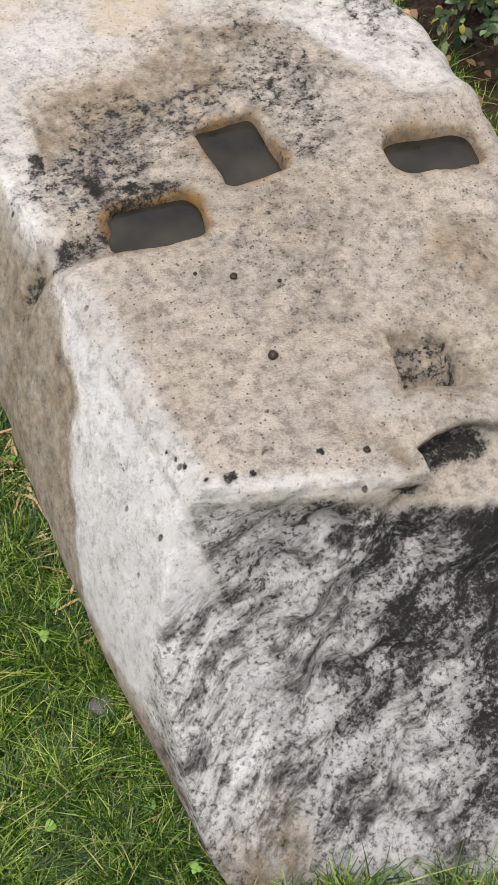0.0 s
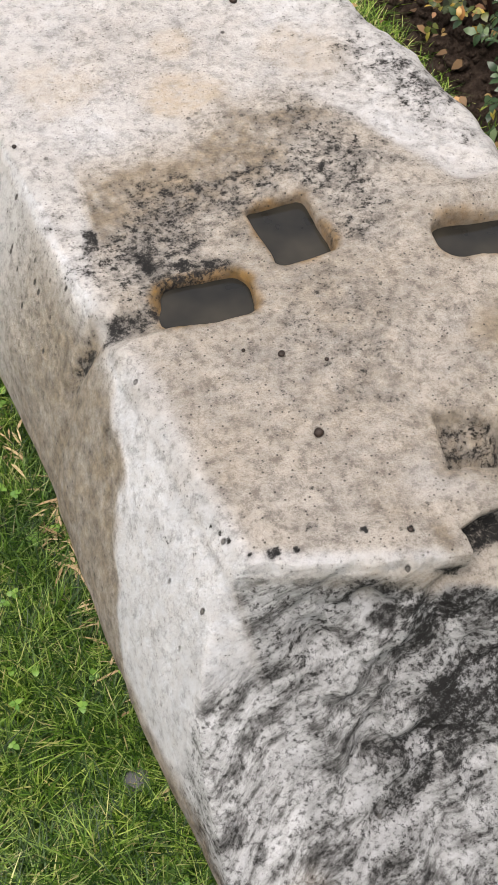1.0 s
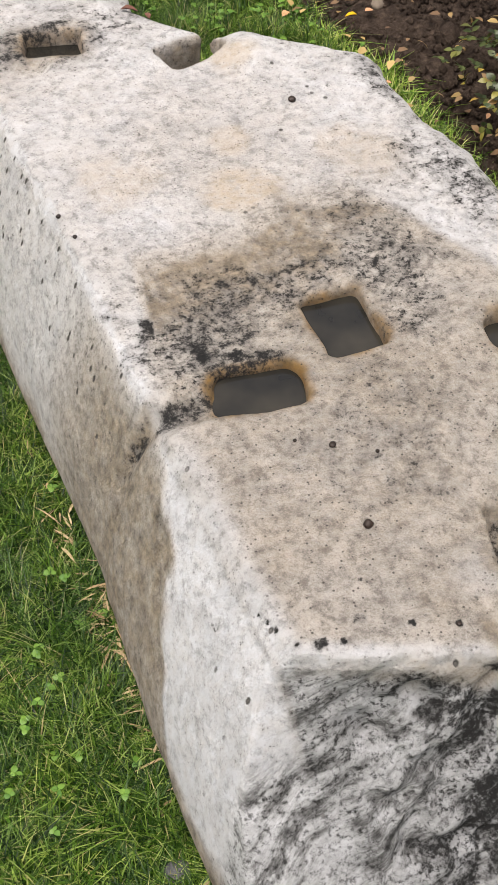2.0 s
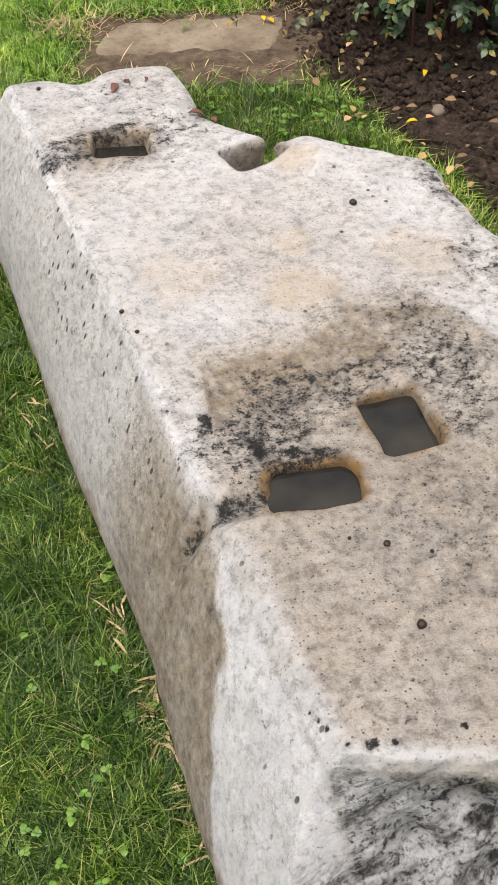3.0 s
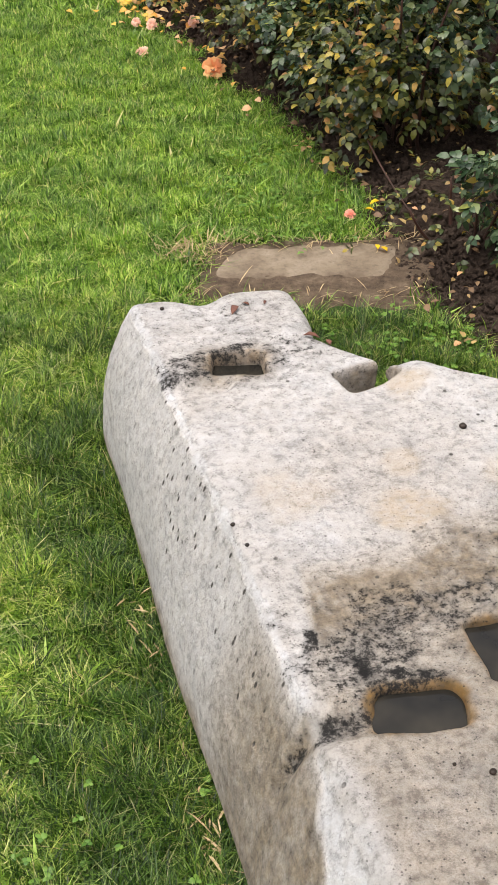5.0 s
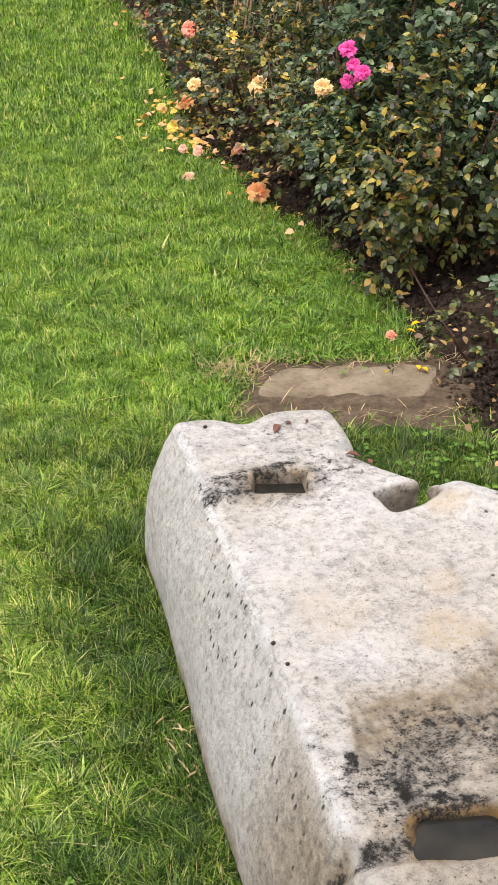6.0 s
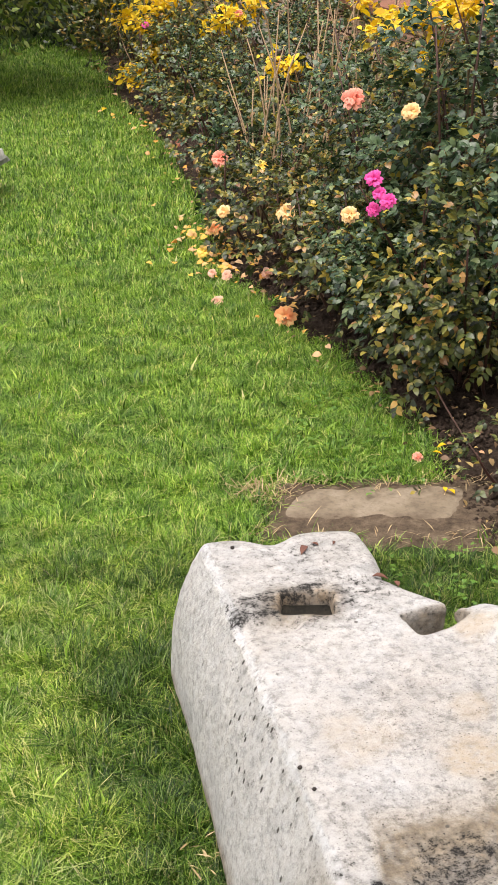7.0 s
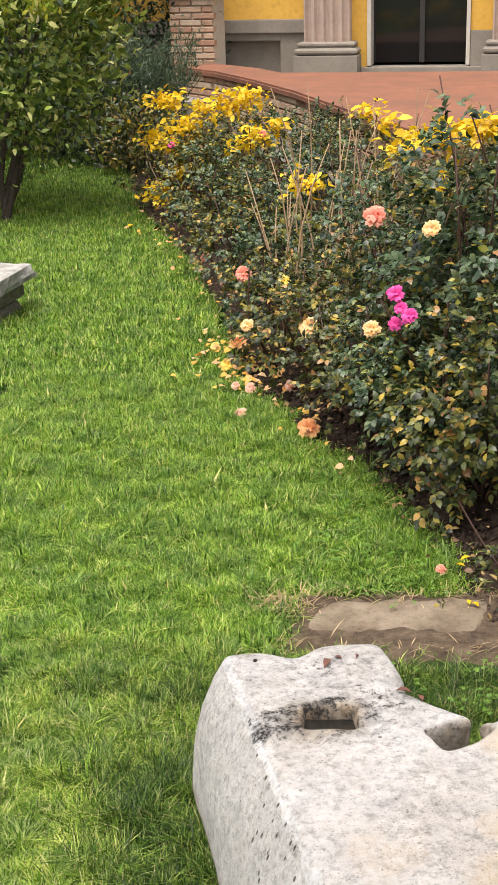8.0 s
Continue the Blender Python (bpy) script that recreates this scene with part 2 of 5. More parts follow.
def prism(u, v, cu, cv, hu, hv, turn, r):
    """Distance in plan to a rounded rectangle."""
    c, s = math.cos(radians(turn)), math.sin(radians(turn))
    a, b = (u - cu) * c - (v - cv) * s, (u - cu) * s + (v - cv) * c
    qa, qb = np.abs(a) - (hu - r), np.abs(b) - (hv - r)
    return np.hypot(np.maximum(qa, 0), np.maximum(qb, 0)) + np.minimum(np.maximum(qa, qb), 0) - r


# along, across, half sizes, turn, corner radius, floor, water level
POOLS = {
    "A": (0.430, 0.153, 0.044, 0.066, -9, 0.022, 0.31, 0.3610),
    "B": (0.513, 0.328, 0.067, 0.046, -3, 0.010, 0.28, 0.3540),
    "C": (0.384, 0.582, 0.043, 0.066, -14, 0.026, 0.31, 0.3560),
    "D": (1.408, 0.150, 0.038, 0.054, -15, 0.010, 0.26, 0.3480),
}


def facet_end(z):
    """How far along the block the scoured facet of the long side reaches."""
    return np.interp(z, [0.05, 0.145, 0.215, 0.29, 0.36], [0.06, 0.131, 0.216, 0.277, 0.41])


def block_field(v, u, z):
    """Signed distance of the block: negative inside."""
    low = fbm(u * 3.1, v * 3.1, z * 3.1, 3, 11)
    mid = fbm(u * 14, v * 14, z * 14, 3, 23)
    knob = 0.013 * np.exp(-((u - 0.602) / 0.018) ** 2 - ((v - 0.504) / 0.018) ** 2)
    knob = knob + 0.024 * np.exp(-((u - 1.235) / 0.055) ** 2 - ((v - 0.478) / 0.048) ** 2)
    lip = 0.018 * np.exp(-((u - 0.470) / 0.026) ** 2) * ss(0.46, 0.56, v)
    crag0 = fbm(u * 22, v * 22, z * 22, 3, 67)
    top = z - (0.380 + 0.006 * low + 0.0022 * mid)
    # gentle dips of the upper face
    top = top + 0.012 * np.exp(-((u - 0.62) / 0.16) ** 2 - ((v - 0.18) / 0.2) ** 2)
    top = top + 0.008 * ss(0.45, 0.75, v) * ss(0.9, 0.2, u)
    top = top - knob - lip - 0.017 * crag0 * ss(0.26, 0.42, v) * ss(0.44, 0.16, u) - 0.008 * crag0 * ss(0.50, 0.62, v)
    tall = ss(0.8, 1.4, u)
    left_off = (0.110 + 0.022 * ss(0.55, 0.1, u) - 0.014 * tall) * (1 - np.clip(z / 0.375, 0, 1) ** (1.9 + 0.9 * tall)) - 0.045 * ss(0.05, -0.03, z)
    left_off = left_off + 0.004 * ss(0.43, 0.39, u) * ss(0.38, 0.30, z)
    groove = np.exp(-((u - 0.447 + 0.006 * mid) / 0.016) ** 2)
    facet = ss(0.010, -0.010, u - facet_end(z) + 0.03 * low + 0.02 * mid)
    left = -v - left_off + 0.020 * groove * ss(0.17, 0.34, z) - 0.004 * facet * ss(0.36, 0.30, z) + 0.008 * low + 0.003 * mid
    right = v - (0.705 + 0.024 * np.exp(-((u - 0.6) / 0.35) ** 2) + 0.05 * (0.38 - z)) + 0.03 * low + 0.012 * mid
    strata = fbm((v + z) * 4.5, (v - z) * 17, u * 6, 4, 41)
    crag = fbm(u * 26, v * 18 + z * 14, z * 26, 3, 57)
    rough = ss(-0.02, 0.10, v)
    drop = np.clip(0.372 - z, 0, 1)
    calm = 0.25 + 0.75 * ss(0.0, 0.07, drop)   # the upper edge stays nearly straight
    front = -u - 0.40 * np.clip(v, -0.02, 0.5) - 0.25 * drop - 2.45 * drop ** 2 + calm * ((0.012 + 0.042 * rough * ss(0.0, 0.16, z)) * strata + (0.004 + 0.020 * rough) * crag)
    front = front + 0.05 * np.exp(-((v - 0.50 + 0.5 * (z - 0.15)) / 0.09) ** 2) * ss(0.36, 0.22, z) * ss(0.02, 0.15, z)
    back = u - (1.738 - 0.042 * np.exp(-((v - 0.145) / 0.05) ** 2) - 0.02 * ss(0.2, 0.33, v)) + 0.02 * low + 0.006 * mid - 0.05 * (0.38 - z)
    d = smax(top, left, 0.015)
    d = smax(d, front, 0.011)
    d = smax(d, right, 0.05)
    d = smax(d, back, 0.075)
    # the broken far corner: a rounded lobe, an open notch and a narrower tail
    tail = np.interp(u, [1.20, 1.33, 1.466, 1.52], [0.50, 0.424, 0.330, 0.346])
    gone = np.maximum(np.minimum(1.350 + 0.012 * mid - 0.852 * u - 0.523 * v, 1.288 + 0.008 * mid - u), tail + 0.008 * low + 0.006 * mid + 0.10 * (z - 0.38) - v)
    d = smax(d, -gone, 0.014 + 0.022 * ss(0.42, 0.36, v))
    gap = np.maximum(prism(u, v, 1.286, 0.384, 0.036, 0.056, 12, 0.008) + 0.006 * mid, 0.300 - z)
    d = smax(d, -gap, 0.008)
    # a shallow step across the upper face before the tail
    d = d + 0.004 * ss(1.19, 1.215, u + 0.12 * v + 0.006 * mid) * ss(0.36, 0.375, z) * ss(0.45, 0.40, v)
    # pools
    for cu, cv, hu, hv, turn, r, floor, level in POOLS.values():
        hole = prism(u, v, cu, cv, hu, hv, turn, r) + 0.007 * mid + 0.005 * crag0 - 0.12 * (z - 0.36)
        d = smax(d, -np.maximum(hole, floor - z), 0.009)
    # the dry socket, with a floor that falls to the front
    sock = prism(u, v, 0.056, 0.366, 0.050, 0.047, -20, 0.010) + 0.018 * mid - 0.25 * (z - 0.36)
    d = smax(d, -np.maximum(sock, 0.320 + 0.60 * np.clip(u + 0.25 * (v - 0.37) - 0.045, 0, 1) + 0.003 * crag - z), 0.004)
    # runnels from the pools to the edge
    run1 = np.hypot(np.maximum(np.abs(v - 0.02) - 0.075, 0) * 0.6, (u - 0.428)) - 0.006
    d = smax(d, -np.hypot(np.maximum(run1, 0), np.minimum(z - 0.384, 0)) + 0.022, 0.010)
    run2 = np.hypot(np.maximum(np.abs(v - 0.03) - 0.06, 0), (u - 1.345)) - 0.012
    d = smax(d, -np.hypot(np.maximum(run2, 0), np.minimum(z - 0.386, 0)) + 0.024, 0.012)
    # the hollow broken out of the near edge, with its ledge
    rim = -0.052 - 0.30 * np.abs(v - 0.318) + 0.35 * np.clip(0.37 - z, 0, 0.1) + 0.014 * mid + 0.008 * crag
    scoop = np.maximum(np.maximum(u - rim, 0.262 + 0.03 * mid + 0.3 * (z - 0.35) - v), 0.322 + 0.22 * (u + 0.11) + 0.012 * mid + 0.10 * np.clip(v - 0.34, 0, 1) - z)
    d = smax(d, -scoop, 0.008)
    flake = (np.sqrt(((v - 0.47) / 0.17) ** 2 + ((u - 0.03) / 0.16) ** 2 + ((z - 0.400) / 0.034) ** 2) - 1) * 0.04 + 0.014 * strata
    d = smax(d, -flake, 0.008)
    return d


def surface_net(field, lo, hi, cell):
    """A quad mesh on the zero surface of a field."""
    n = [int(math.ceil((b - a) / cell)) + 1 for a, b in zip(lo, hi)]
    axes = [np.linspace(a, a + cell * (k - 1), k) for a, k in zip(lo, n)]
    # a coarse pass first; the fine one only near the surface
    step = 4
    near = [np.concatenate([ax[::step], ax[-1:]]) for ax in axes]
    x, y, z = np.meshgrid(*near, indexing="ij")
    g = field(x, y, z).astype(np.float32)
    pick = [np.minimum((np.arange(k) + step // 2) // step, len(c) - 1) for k, c in zip(n, near)]
    f = g[np.ix_(*pick)]
    i, j, k = np.nonzero(np.abs(f) < 0.028)
    f[i, j, k] = field(axes[0][i], axes[1][j], axes[2][k])
    s = f < 0
    total = np.zeros([k - 1 for k in n] + [3], dtype=np.float32)
    count = np.zeros([k - 1 for k in n], dtype=np.float32)
    for ax in range(3):
        o = [i for i in range(3) if i != ax]
        a = [slice(None)] * 3
        b = [slice(None)] * 3
        a[ax], b[ax] = slice(0, -1), slice(1, None)
        fa, fb = f[tuple(a)], f[tuple(b)]
        cross = s[tuple(a)] != s[tuple(b)]
        t = np.where(cross, fa / np.where(cross, fa - fb, 1), 0)
        for p in (0, 1):
            for q in (0, 1):
                sl = [slice(None)] * 3
                sl[o[0]] = slice(p, n[o[0]] - 1 + p)
                sl[o[1]] = slice(q, n[o[1]] - 1 + q)
                c = cross[tuple(sl)]
                count += c
                total[..., ax] += np.where(c, t[tuple(sl)], 0)
                total[..., o[0]] += c * p
                total[..., o[1]] += c * q
    used = count > 0
    index = np.full(count.shape, -1, dtype=np.int64)
    index[used] = np.arange(used.sum())
    base = np.argwhere(used).astype(np.float32)
    verts = (base + total[used] / count[used][:, None]) * cell + np.array(lo, dtype=np.float32)
    quads = []
    for ax in range(3):
        o = [(ax + 1) % 3, (ax + 2) % 3]
        a = [slice(1, -1)] * 3
        b = [slice(1, -1)] * 3
        a[ax], b[ax] = slice(0, -1), slice(1, None)
        sa, sb = s[tuple(a)], s[tuple(b)]
        for flip in (False, True):
            w = np.argwhere((sa & ~sb) if not flip else (~sa & sb))
            w[:, o[0]] += 1
            w[:, o[1]] += 1
            ring = []
            for p, q in ((1, 1), (0, 1), (0, 0), (1, 0)):
                e = w.copy()
                e[:, o[0]] -= p
                e[:, o[1]] -= q
                ring.append(index[e[:, 0], e[:, 1], e[:, 2]])
            ring = np.stack(ring, 1)
            quads.append(ring[:, ::-1] if flip else ring)
    return verts, np.concatenate(quads)


def block_stain_shade(p):
    """Where crust, darker hollows, painted overhang shadow, brown film, rust and scoured stone lie on the block, and
    what kind of face it is.
    """
    v, u, z = p[:, 0].astype(float), p[:, 1].astype(float), p[:, 2].astype(float)
    n1 = fbm(u * 7, v * 7, z * 7, 4, 71)
    n2 = fbm(u * 19, v * 19, z * 19, 3, 83)
    n3 = fbm(u * 48, v * 48, z * 48, 3, 87)
    up = ss(0.335, 0.365, z)
    side = ss(0.004, -0.018, v)
    blob = lambda cu, cv, ru, rv, k=0.7: ss(1.3, 0.35, np.hypot((u - cu) / ru, (v - cv) / rv) + k * n1 + 0.45 * n2 + 0.25 * n3)
    edge = u + 0.40 * np.clip(v, -0.02, 0.5)
    front = ss(0.004, -0.016, edge + 0.008 * n2 + 0.9 * np.clip(z - 0.352, 0, 1)) * (1 - side * ss(-0.05, -0.02, edge + 0.3 * (0.372 - z)))
    # crust
    dark = np.full(len(u), 0.16)
    dark = np.maximum(dark, 0.66 * up * blob(0.56, 0.10, 0.10, 0.14))
    dark = np.maximum(dark, 0.55 * up * blob(0.63, 0.22, 0.07, 0.18))
    dark = np.maximum(dark, 0.60 * up * blob(0.60, 0.46, 0.12, 0.10))
    dark = np.maximum(dark, 0.46 * up * blob(0.72, 0.47, 0.08, 0.14))
    dark = np.maximum(dark, 0.50 * up * blob(0.47, 0.42, 0.08, 0.06))
    dark = np.maximum(dark, 0.62 * up * blob(1.44, 0.10, 0.05, 0.12))
    dark = np.maximum(dark, 0.44 * up * blob(1.40, 0.22, 0.14, 0.16))
    dark = np.maximum(dark, 0.34 * up * blob(1.60, 0.18, 0.10, 0.18))
    dark = np.maximum(dark, 0.56 * up * blob(1.08, 0.66, 0.14, 0.06))
    dark = np.maximum(dark, 0.60 * ss(0.30, 0.34, z) * blob(0.74, 0.66, 0.22, 0.08))
    dark = np.maximum(dark, 0.34 * up * blob(0.28, 0.30, 0.2, 0.2))
    dark = np.maximum(dark, 0.28 * up * ss(1.24, 1.34, u + 0.06 * n1) * ss(0.44, 0.40, v))
    slant = fbm((v + z) * 5, (v - z) * 20, u * 4, 4, 91)
    band = ss(0.08, 0.30, v + 0.25 * (z - 0.2) + 0.10 * n1 + 0.10 * slant) * (1 - ss(0.02, 0.09, v - z - 0.24 + 0.06 * n1))
    dark = np.maximum(dark, front * (0.36 + 0.36 * slant + 0.50 * band))
    # black left of the broken hollow: its shadow, put into the dark channel
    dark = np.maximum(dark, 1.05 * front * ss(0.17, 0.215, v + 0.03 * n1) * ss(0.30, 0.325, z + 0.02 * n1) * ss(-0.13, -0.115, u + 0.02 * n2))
    # a darker strip a little below the near upper edge
    dark = np.maximum(dark, 0.5 * front * ss(0.03, 0.0, np.abs(z - 0.315 + 0.02 * n1)) * ss(0.02, 0.08, v))
    # brown film beyond the pools, with a clear far border
    far = np.interp(v, [0.0, 0.05, 0.08, 0.26, 0.36, 0.48, 0.54, 0.62], [0.45, 0.60, 0.735, 0.735, 0.79, 0.763, 0.66, 0.45])
    brown = 0.92 * up * ss(0.010, -0.016, u - far + 0.022 * n2 + 0.012 * n3) * ss(0.56, 0.66, u + 0.05 * n1 - 0.10 * ss(0.35, 0.45, v))
    brown = np.maximum(brown, 0.32 * up * blob(0.28, 0.25, 0.3, 0.3))
    brown = np.maximum(brown, 0.75 * up * blob(0.18, 0.52, 0.12, 0.09))
    brown = np.maximum(brown, 0.40 * up * blob(0.45, 0.25, 0.1, 0.25))
    brown = np.maximum(brown, 0.95 * side * ss(0.10, 0.03, z + 0.04 * n1))
    brown = np.maximum(brown, (0.72 + 0.4 * n1) * side * ss(0.80, 0.50, u + 0.10 * n1) * ss(-0.02, 0.05, u - facet_end(z) + 0.05 * n1 + 0.04 * n2) * ss(0.365, 0.31, z + 0.04 * n1))
    brown = np.maximum(brown, 0.55 * front * ss(0.06, 0.0, z + 0.03 * n1) * ss(0.0, -0.06, v))
    ochre = np.zeros(len(u))
    for key, (cu, cv, hu, hv, turn, r, floor, level) in POOLS.items():
        d = prism(u, v, cu, cv, hu, hv, turn, r)
        k = {"A": 1.0, "B": 0.85, "C": 0.55, "D": 0.5}[key]
        ochre = np.maximum(ochre, k * ss(0.016, 0.0, d + 0.012 * n2 + 0.006 * n3))
        brown = np.maximum(brown, 0.55 * ss(0.05, 0.0, d + 0.02 * n1) * up)
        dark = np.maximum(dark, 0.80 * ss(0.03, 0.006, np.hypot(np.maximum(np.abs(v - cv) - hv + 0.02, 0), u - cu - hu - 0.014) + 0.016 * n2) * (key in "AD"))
        # each pool goes darker below its rim
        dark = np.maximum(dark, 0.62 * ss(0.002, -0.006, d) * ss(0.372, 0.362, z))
    nick = prism(u, v, 1.286, 0.384, 0.036, 0.056, 12, 0.008)
    brown = np.maximum(brown, 0.9 * ss(0.014, -0.004, nick + 0.01 * n2))
    # the notch goes darker with depth
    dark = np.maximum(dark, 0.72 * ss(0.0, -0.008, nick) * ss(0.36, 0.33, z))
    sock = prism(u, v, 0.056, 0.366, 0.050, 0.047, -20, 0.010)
    # the dry socket: darker towards its floor
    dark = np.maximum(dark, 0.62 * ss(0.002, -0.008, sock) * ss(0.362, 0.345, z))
    brown = np.maximum(brown, 0.7 * ss(0.03, 0.0, sock + 0.02 * n1))
    # back wall of the hollow: overhang shadow painted in, along with real staining
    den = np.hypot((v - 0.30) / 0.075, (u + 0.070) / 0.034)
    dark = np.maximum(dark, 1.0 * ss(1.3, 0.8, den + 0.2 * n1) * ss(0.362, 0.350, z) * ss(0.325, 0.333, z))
    brown = np.maximum(brown, 0.8 * up * blob(-0.06, 0.255, 0.05, 0.02, 0.3))
    # the runnels and the crease down the long side
    d1 = np.hypot(np.maximum(np.abs(v - 0.0) - 0.07, 0), u - 0.435)
    dark = np.maximum(dark, 0.80 * ss(0.028, 0.005, d1 + 0.012 * n2) * up)
    d2 = np.hypot(np.maximum(np.abs(v - 0.03) - 0.06, 0), u - 1.39)
    dark = np.maximum(dark, 0.70 * ss(0.03, 0.005, d2 + 0.014 * n2) * up)
    crease = np.abs(u - 0.450) + 0.010 * n2
    dark = np.maximum(dark, 0.72 * side * ss(0.04, 0.0, crease + 0.02 * n1) * ss(0.20, 0.29, z))
    brown = np.maximum(brown, 1.0 * side * ss(0.05, 0.01, crease + 0.03 * n1) * ss(0.14, 0.22, z))
    # lichen dots
    for cu, cv, r, k in ((0.067, 0.129, 0.014, 0.9), (0.015, 0.106, 0.014, 0.8), (0.077, -0.003, 0.007, 1.4), (0.059, 0.0, 0.007, 1.4), (0.043, 0.006, 0.008, 1.4), (0.010, 0.018, 0.006, 1.2),
                         (0.003, 0.046, 0.007, 0.9), (-0.008, 0.073, 0.006, 1.2), (-0.013, 0.164, 0.009, 1.4), (-0.037, 0.22, 0.006, 1.4), (0.53, 0.10, 0.016, 1.0), (0.505, 0.15, 0.012, 1.0), (0.623, 0.056, 0.022, 1.0)):
        dark = np.maximum(dark, k * ss(1.2, 0.5, np.hypot(u - cu, v - cv) / (0.9 * r) + 1.3 * n2 + 1.1 * n3) * ss(0.33, 0.355, z))
    ridge = ss(0.045, 0.0, np.abs(v + 0.002) + 0.018 * n1) * ss(0.28, 0.36, z) * ss(0.40, 0.36, u)
    clean = 0.95 * ridge
    clean = np.maximum(clean, 0.6 * ss(0.05, 0.0, np.abs(v + 0.002) + 0.018 * n1) * ss(0.28, 0.36, z))
    clean = np.maximum(clean, 0.95 * ss(0.016, 0.004, np.abs(v + 0.004) + 0.010 * n2 + 0.006 * n3) * ss(0.33, 0.36, z) * ss(0.44, 0.50, u))
    clean = np.maximum(clean, 1.0 * side * ss(0.025, -0.025, u - facet_end(z) + 0.05 * n1 + 0.04 * n2) * ss(0.03, 0.10, z + 0.02 * n1))
    clean = np.maximum(clean, 0.72 * side * ss(0.5, 0.8, u))
    clean = np.maximum(clean, 0.78 * up * ss(0.0, 0.06, u - far + 0.03 * n1) * (0.75 + 0.5 * n1))
    clean = np.maximum(clean, 0.9 * ss(0.030, 0.0, np.abs(edge - 0.004) + 0.015 * n2) * up * ss(0.27, 0.23, v))
    clean = np.maximum(clean, 0.45 * up * blob(0.02, 0.30, 0.05, 0.05))
    clean = np.clip(clean, 0, 1) * (1 - 0.75 * np.clip(brown, 0, 1))
    warm = up * np.maximum.reduce([0.75 * blob(0.861, 0.305, 0.05, 0.06), 0.5 * blob(0.994, 0.347, 0.04, 0.03), 0.7 * blob(1.231, 0.45, 0.05, 0.05), 0.75 * blob(0.70, 0.20, 0.04, 0.06), 0.6 * blob(0.22, 0.49, 0.05, 0.04), 0.4 * blob(0.95, 0.12, 0.08, 0.06), 0.4 * blob(0.90, 0.55, 0.08, 0.06)])
    warm = np.maximum(warm, 0.55 * ss(0.03, 0.0, np.abs(edge + 0.012) + 0.01 * n2) * ss(0.10, 0.16, v) * ss(0.30, 0.34, z))
    pitted = side * ss(0.50, 0.62, u) * ss(1.45, 1.10, u) * ss(0.19, 0.29, z + 0.03 * n1) * (0.42 + 0.5 * n1)
    speckled = np.clip(up * (0.8 - 0.5 * clean) + 0.15 * side, 0, 1)
    stain_shade = np.stack([dark, brown, ochre, clean], 1).astype(np.float32)
    return stain_shade, np.stack([front, np.clip(pitted, 0, 1), speckled, warm], 1).astype(np.float32)


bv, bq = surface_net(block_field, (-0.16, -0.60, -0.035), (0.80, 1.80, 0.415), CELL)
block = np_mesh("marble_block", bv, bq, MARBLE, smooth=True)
for layer_name, values in zip(("stain_shade", "face"), block_stain_shade(bv)):
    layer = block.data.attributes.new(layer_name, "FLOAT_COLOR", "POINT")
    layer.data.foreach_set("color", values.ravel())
block.matrix_world = BLOCK_POSE
tagged(block, "weathered ancient white marble block with cut sockets, lying on the lawn", "stone block")


def pool(cu, cv, hu, hv, turn, r, floor, level):
    """A sheet of still water with a little depth, filling one socket."""
    bm = bmesh.new()
    rim = []
    for k in range(40):
        a = 2 * math.pi * k / 40
        x, y = math.cos(a), math.sin(a)
        q = (abs(x) ** 6 + abs(y) ** 6) ** (-1 / 6)
        rim.append((x * q * (hv + 0.012), y * q * (hu + 0.012)))
    c, s = math.cos(radians(turn)), math.sin(radians(turn))
    ring = [bm.verts.new((x * c - y * s, x * s + y * c, 0)) for x, y in rim]
    low = [bm.verts.new((p.co.x, p.co.y, -0.012)) for p in ring]
    bm.faces.new(ring)
    bm.faces.new(low[::-1])
    for a, b, c2, d in zip(ring, ring[1:] + ring[:1], low[1:] + low[:1], low):
        bm.faces.new((a, d, c2, b))
    bmesh.ops.recalc_face_normals(bm, faces=bm.faces)
    ob = part("water_pool", bm, WATER)
    ob.matrix_world = BLOCK_POSE @ pose(cv, cu, level)
    return tagged(ob, "still dark rain water standing in a cut stone socket", "water", "water pools in the block")


for spec in POOLS.values():
    pool(*spec)

# ---------------------------------------------------------------- ground, bed, slab
BED_Y = [1.0, 2.2, 2.94, 3.05, 3.25, 3.5, 3.86, 4.2, 4.66, 4.86, 5.2, 5.55, 6.7, 7.8, 8.5, 9.6, 10.8, 12.5]
BED_X = [0.60, 0.36, 0.02, -0.14, -0.24, -0.33, -0.50, -0.68, -0.93, -1.13, -1.31, -1.58, -2.02, -2.50, -2.84, -3.44, -3.92, -4.6]


def bed_x(y):
    return np.interp(y, BED_Y, BED_X)


bm = bmesh.new()
R = 400
for a, b, c, d in ((-R, R, -R, R),):
    bm.faces.new([bm.verts.new(q) for q in ((a, c, 0), (b, c, 0), (b, d, 0), (a, d, 0))])
tagged(part("ground", bm, TURF), "flat garden ground under the mown lawn", "ground", kind="structure")


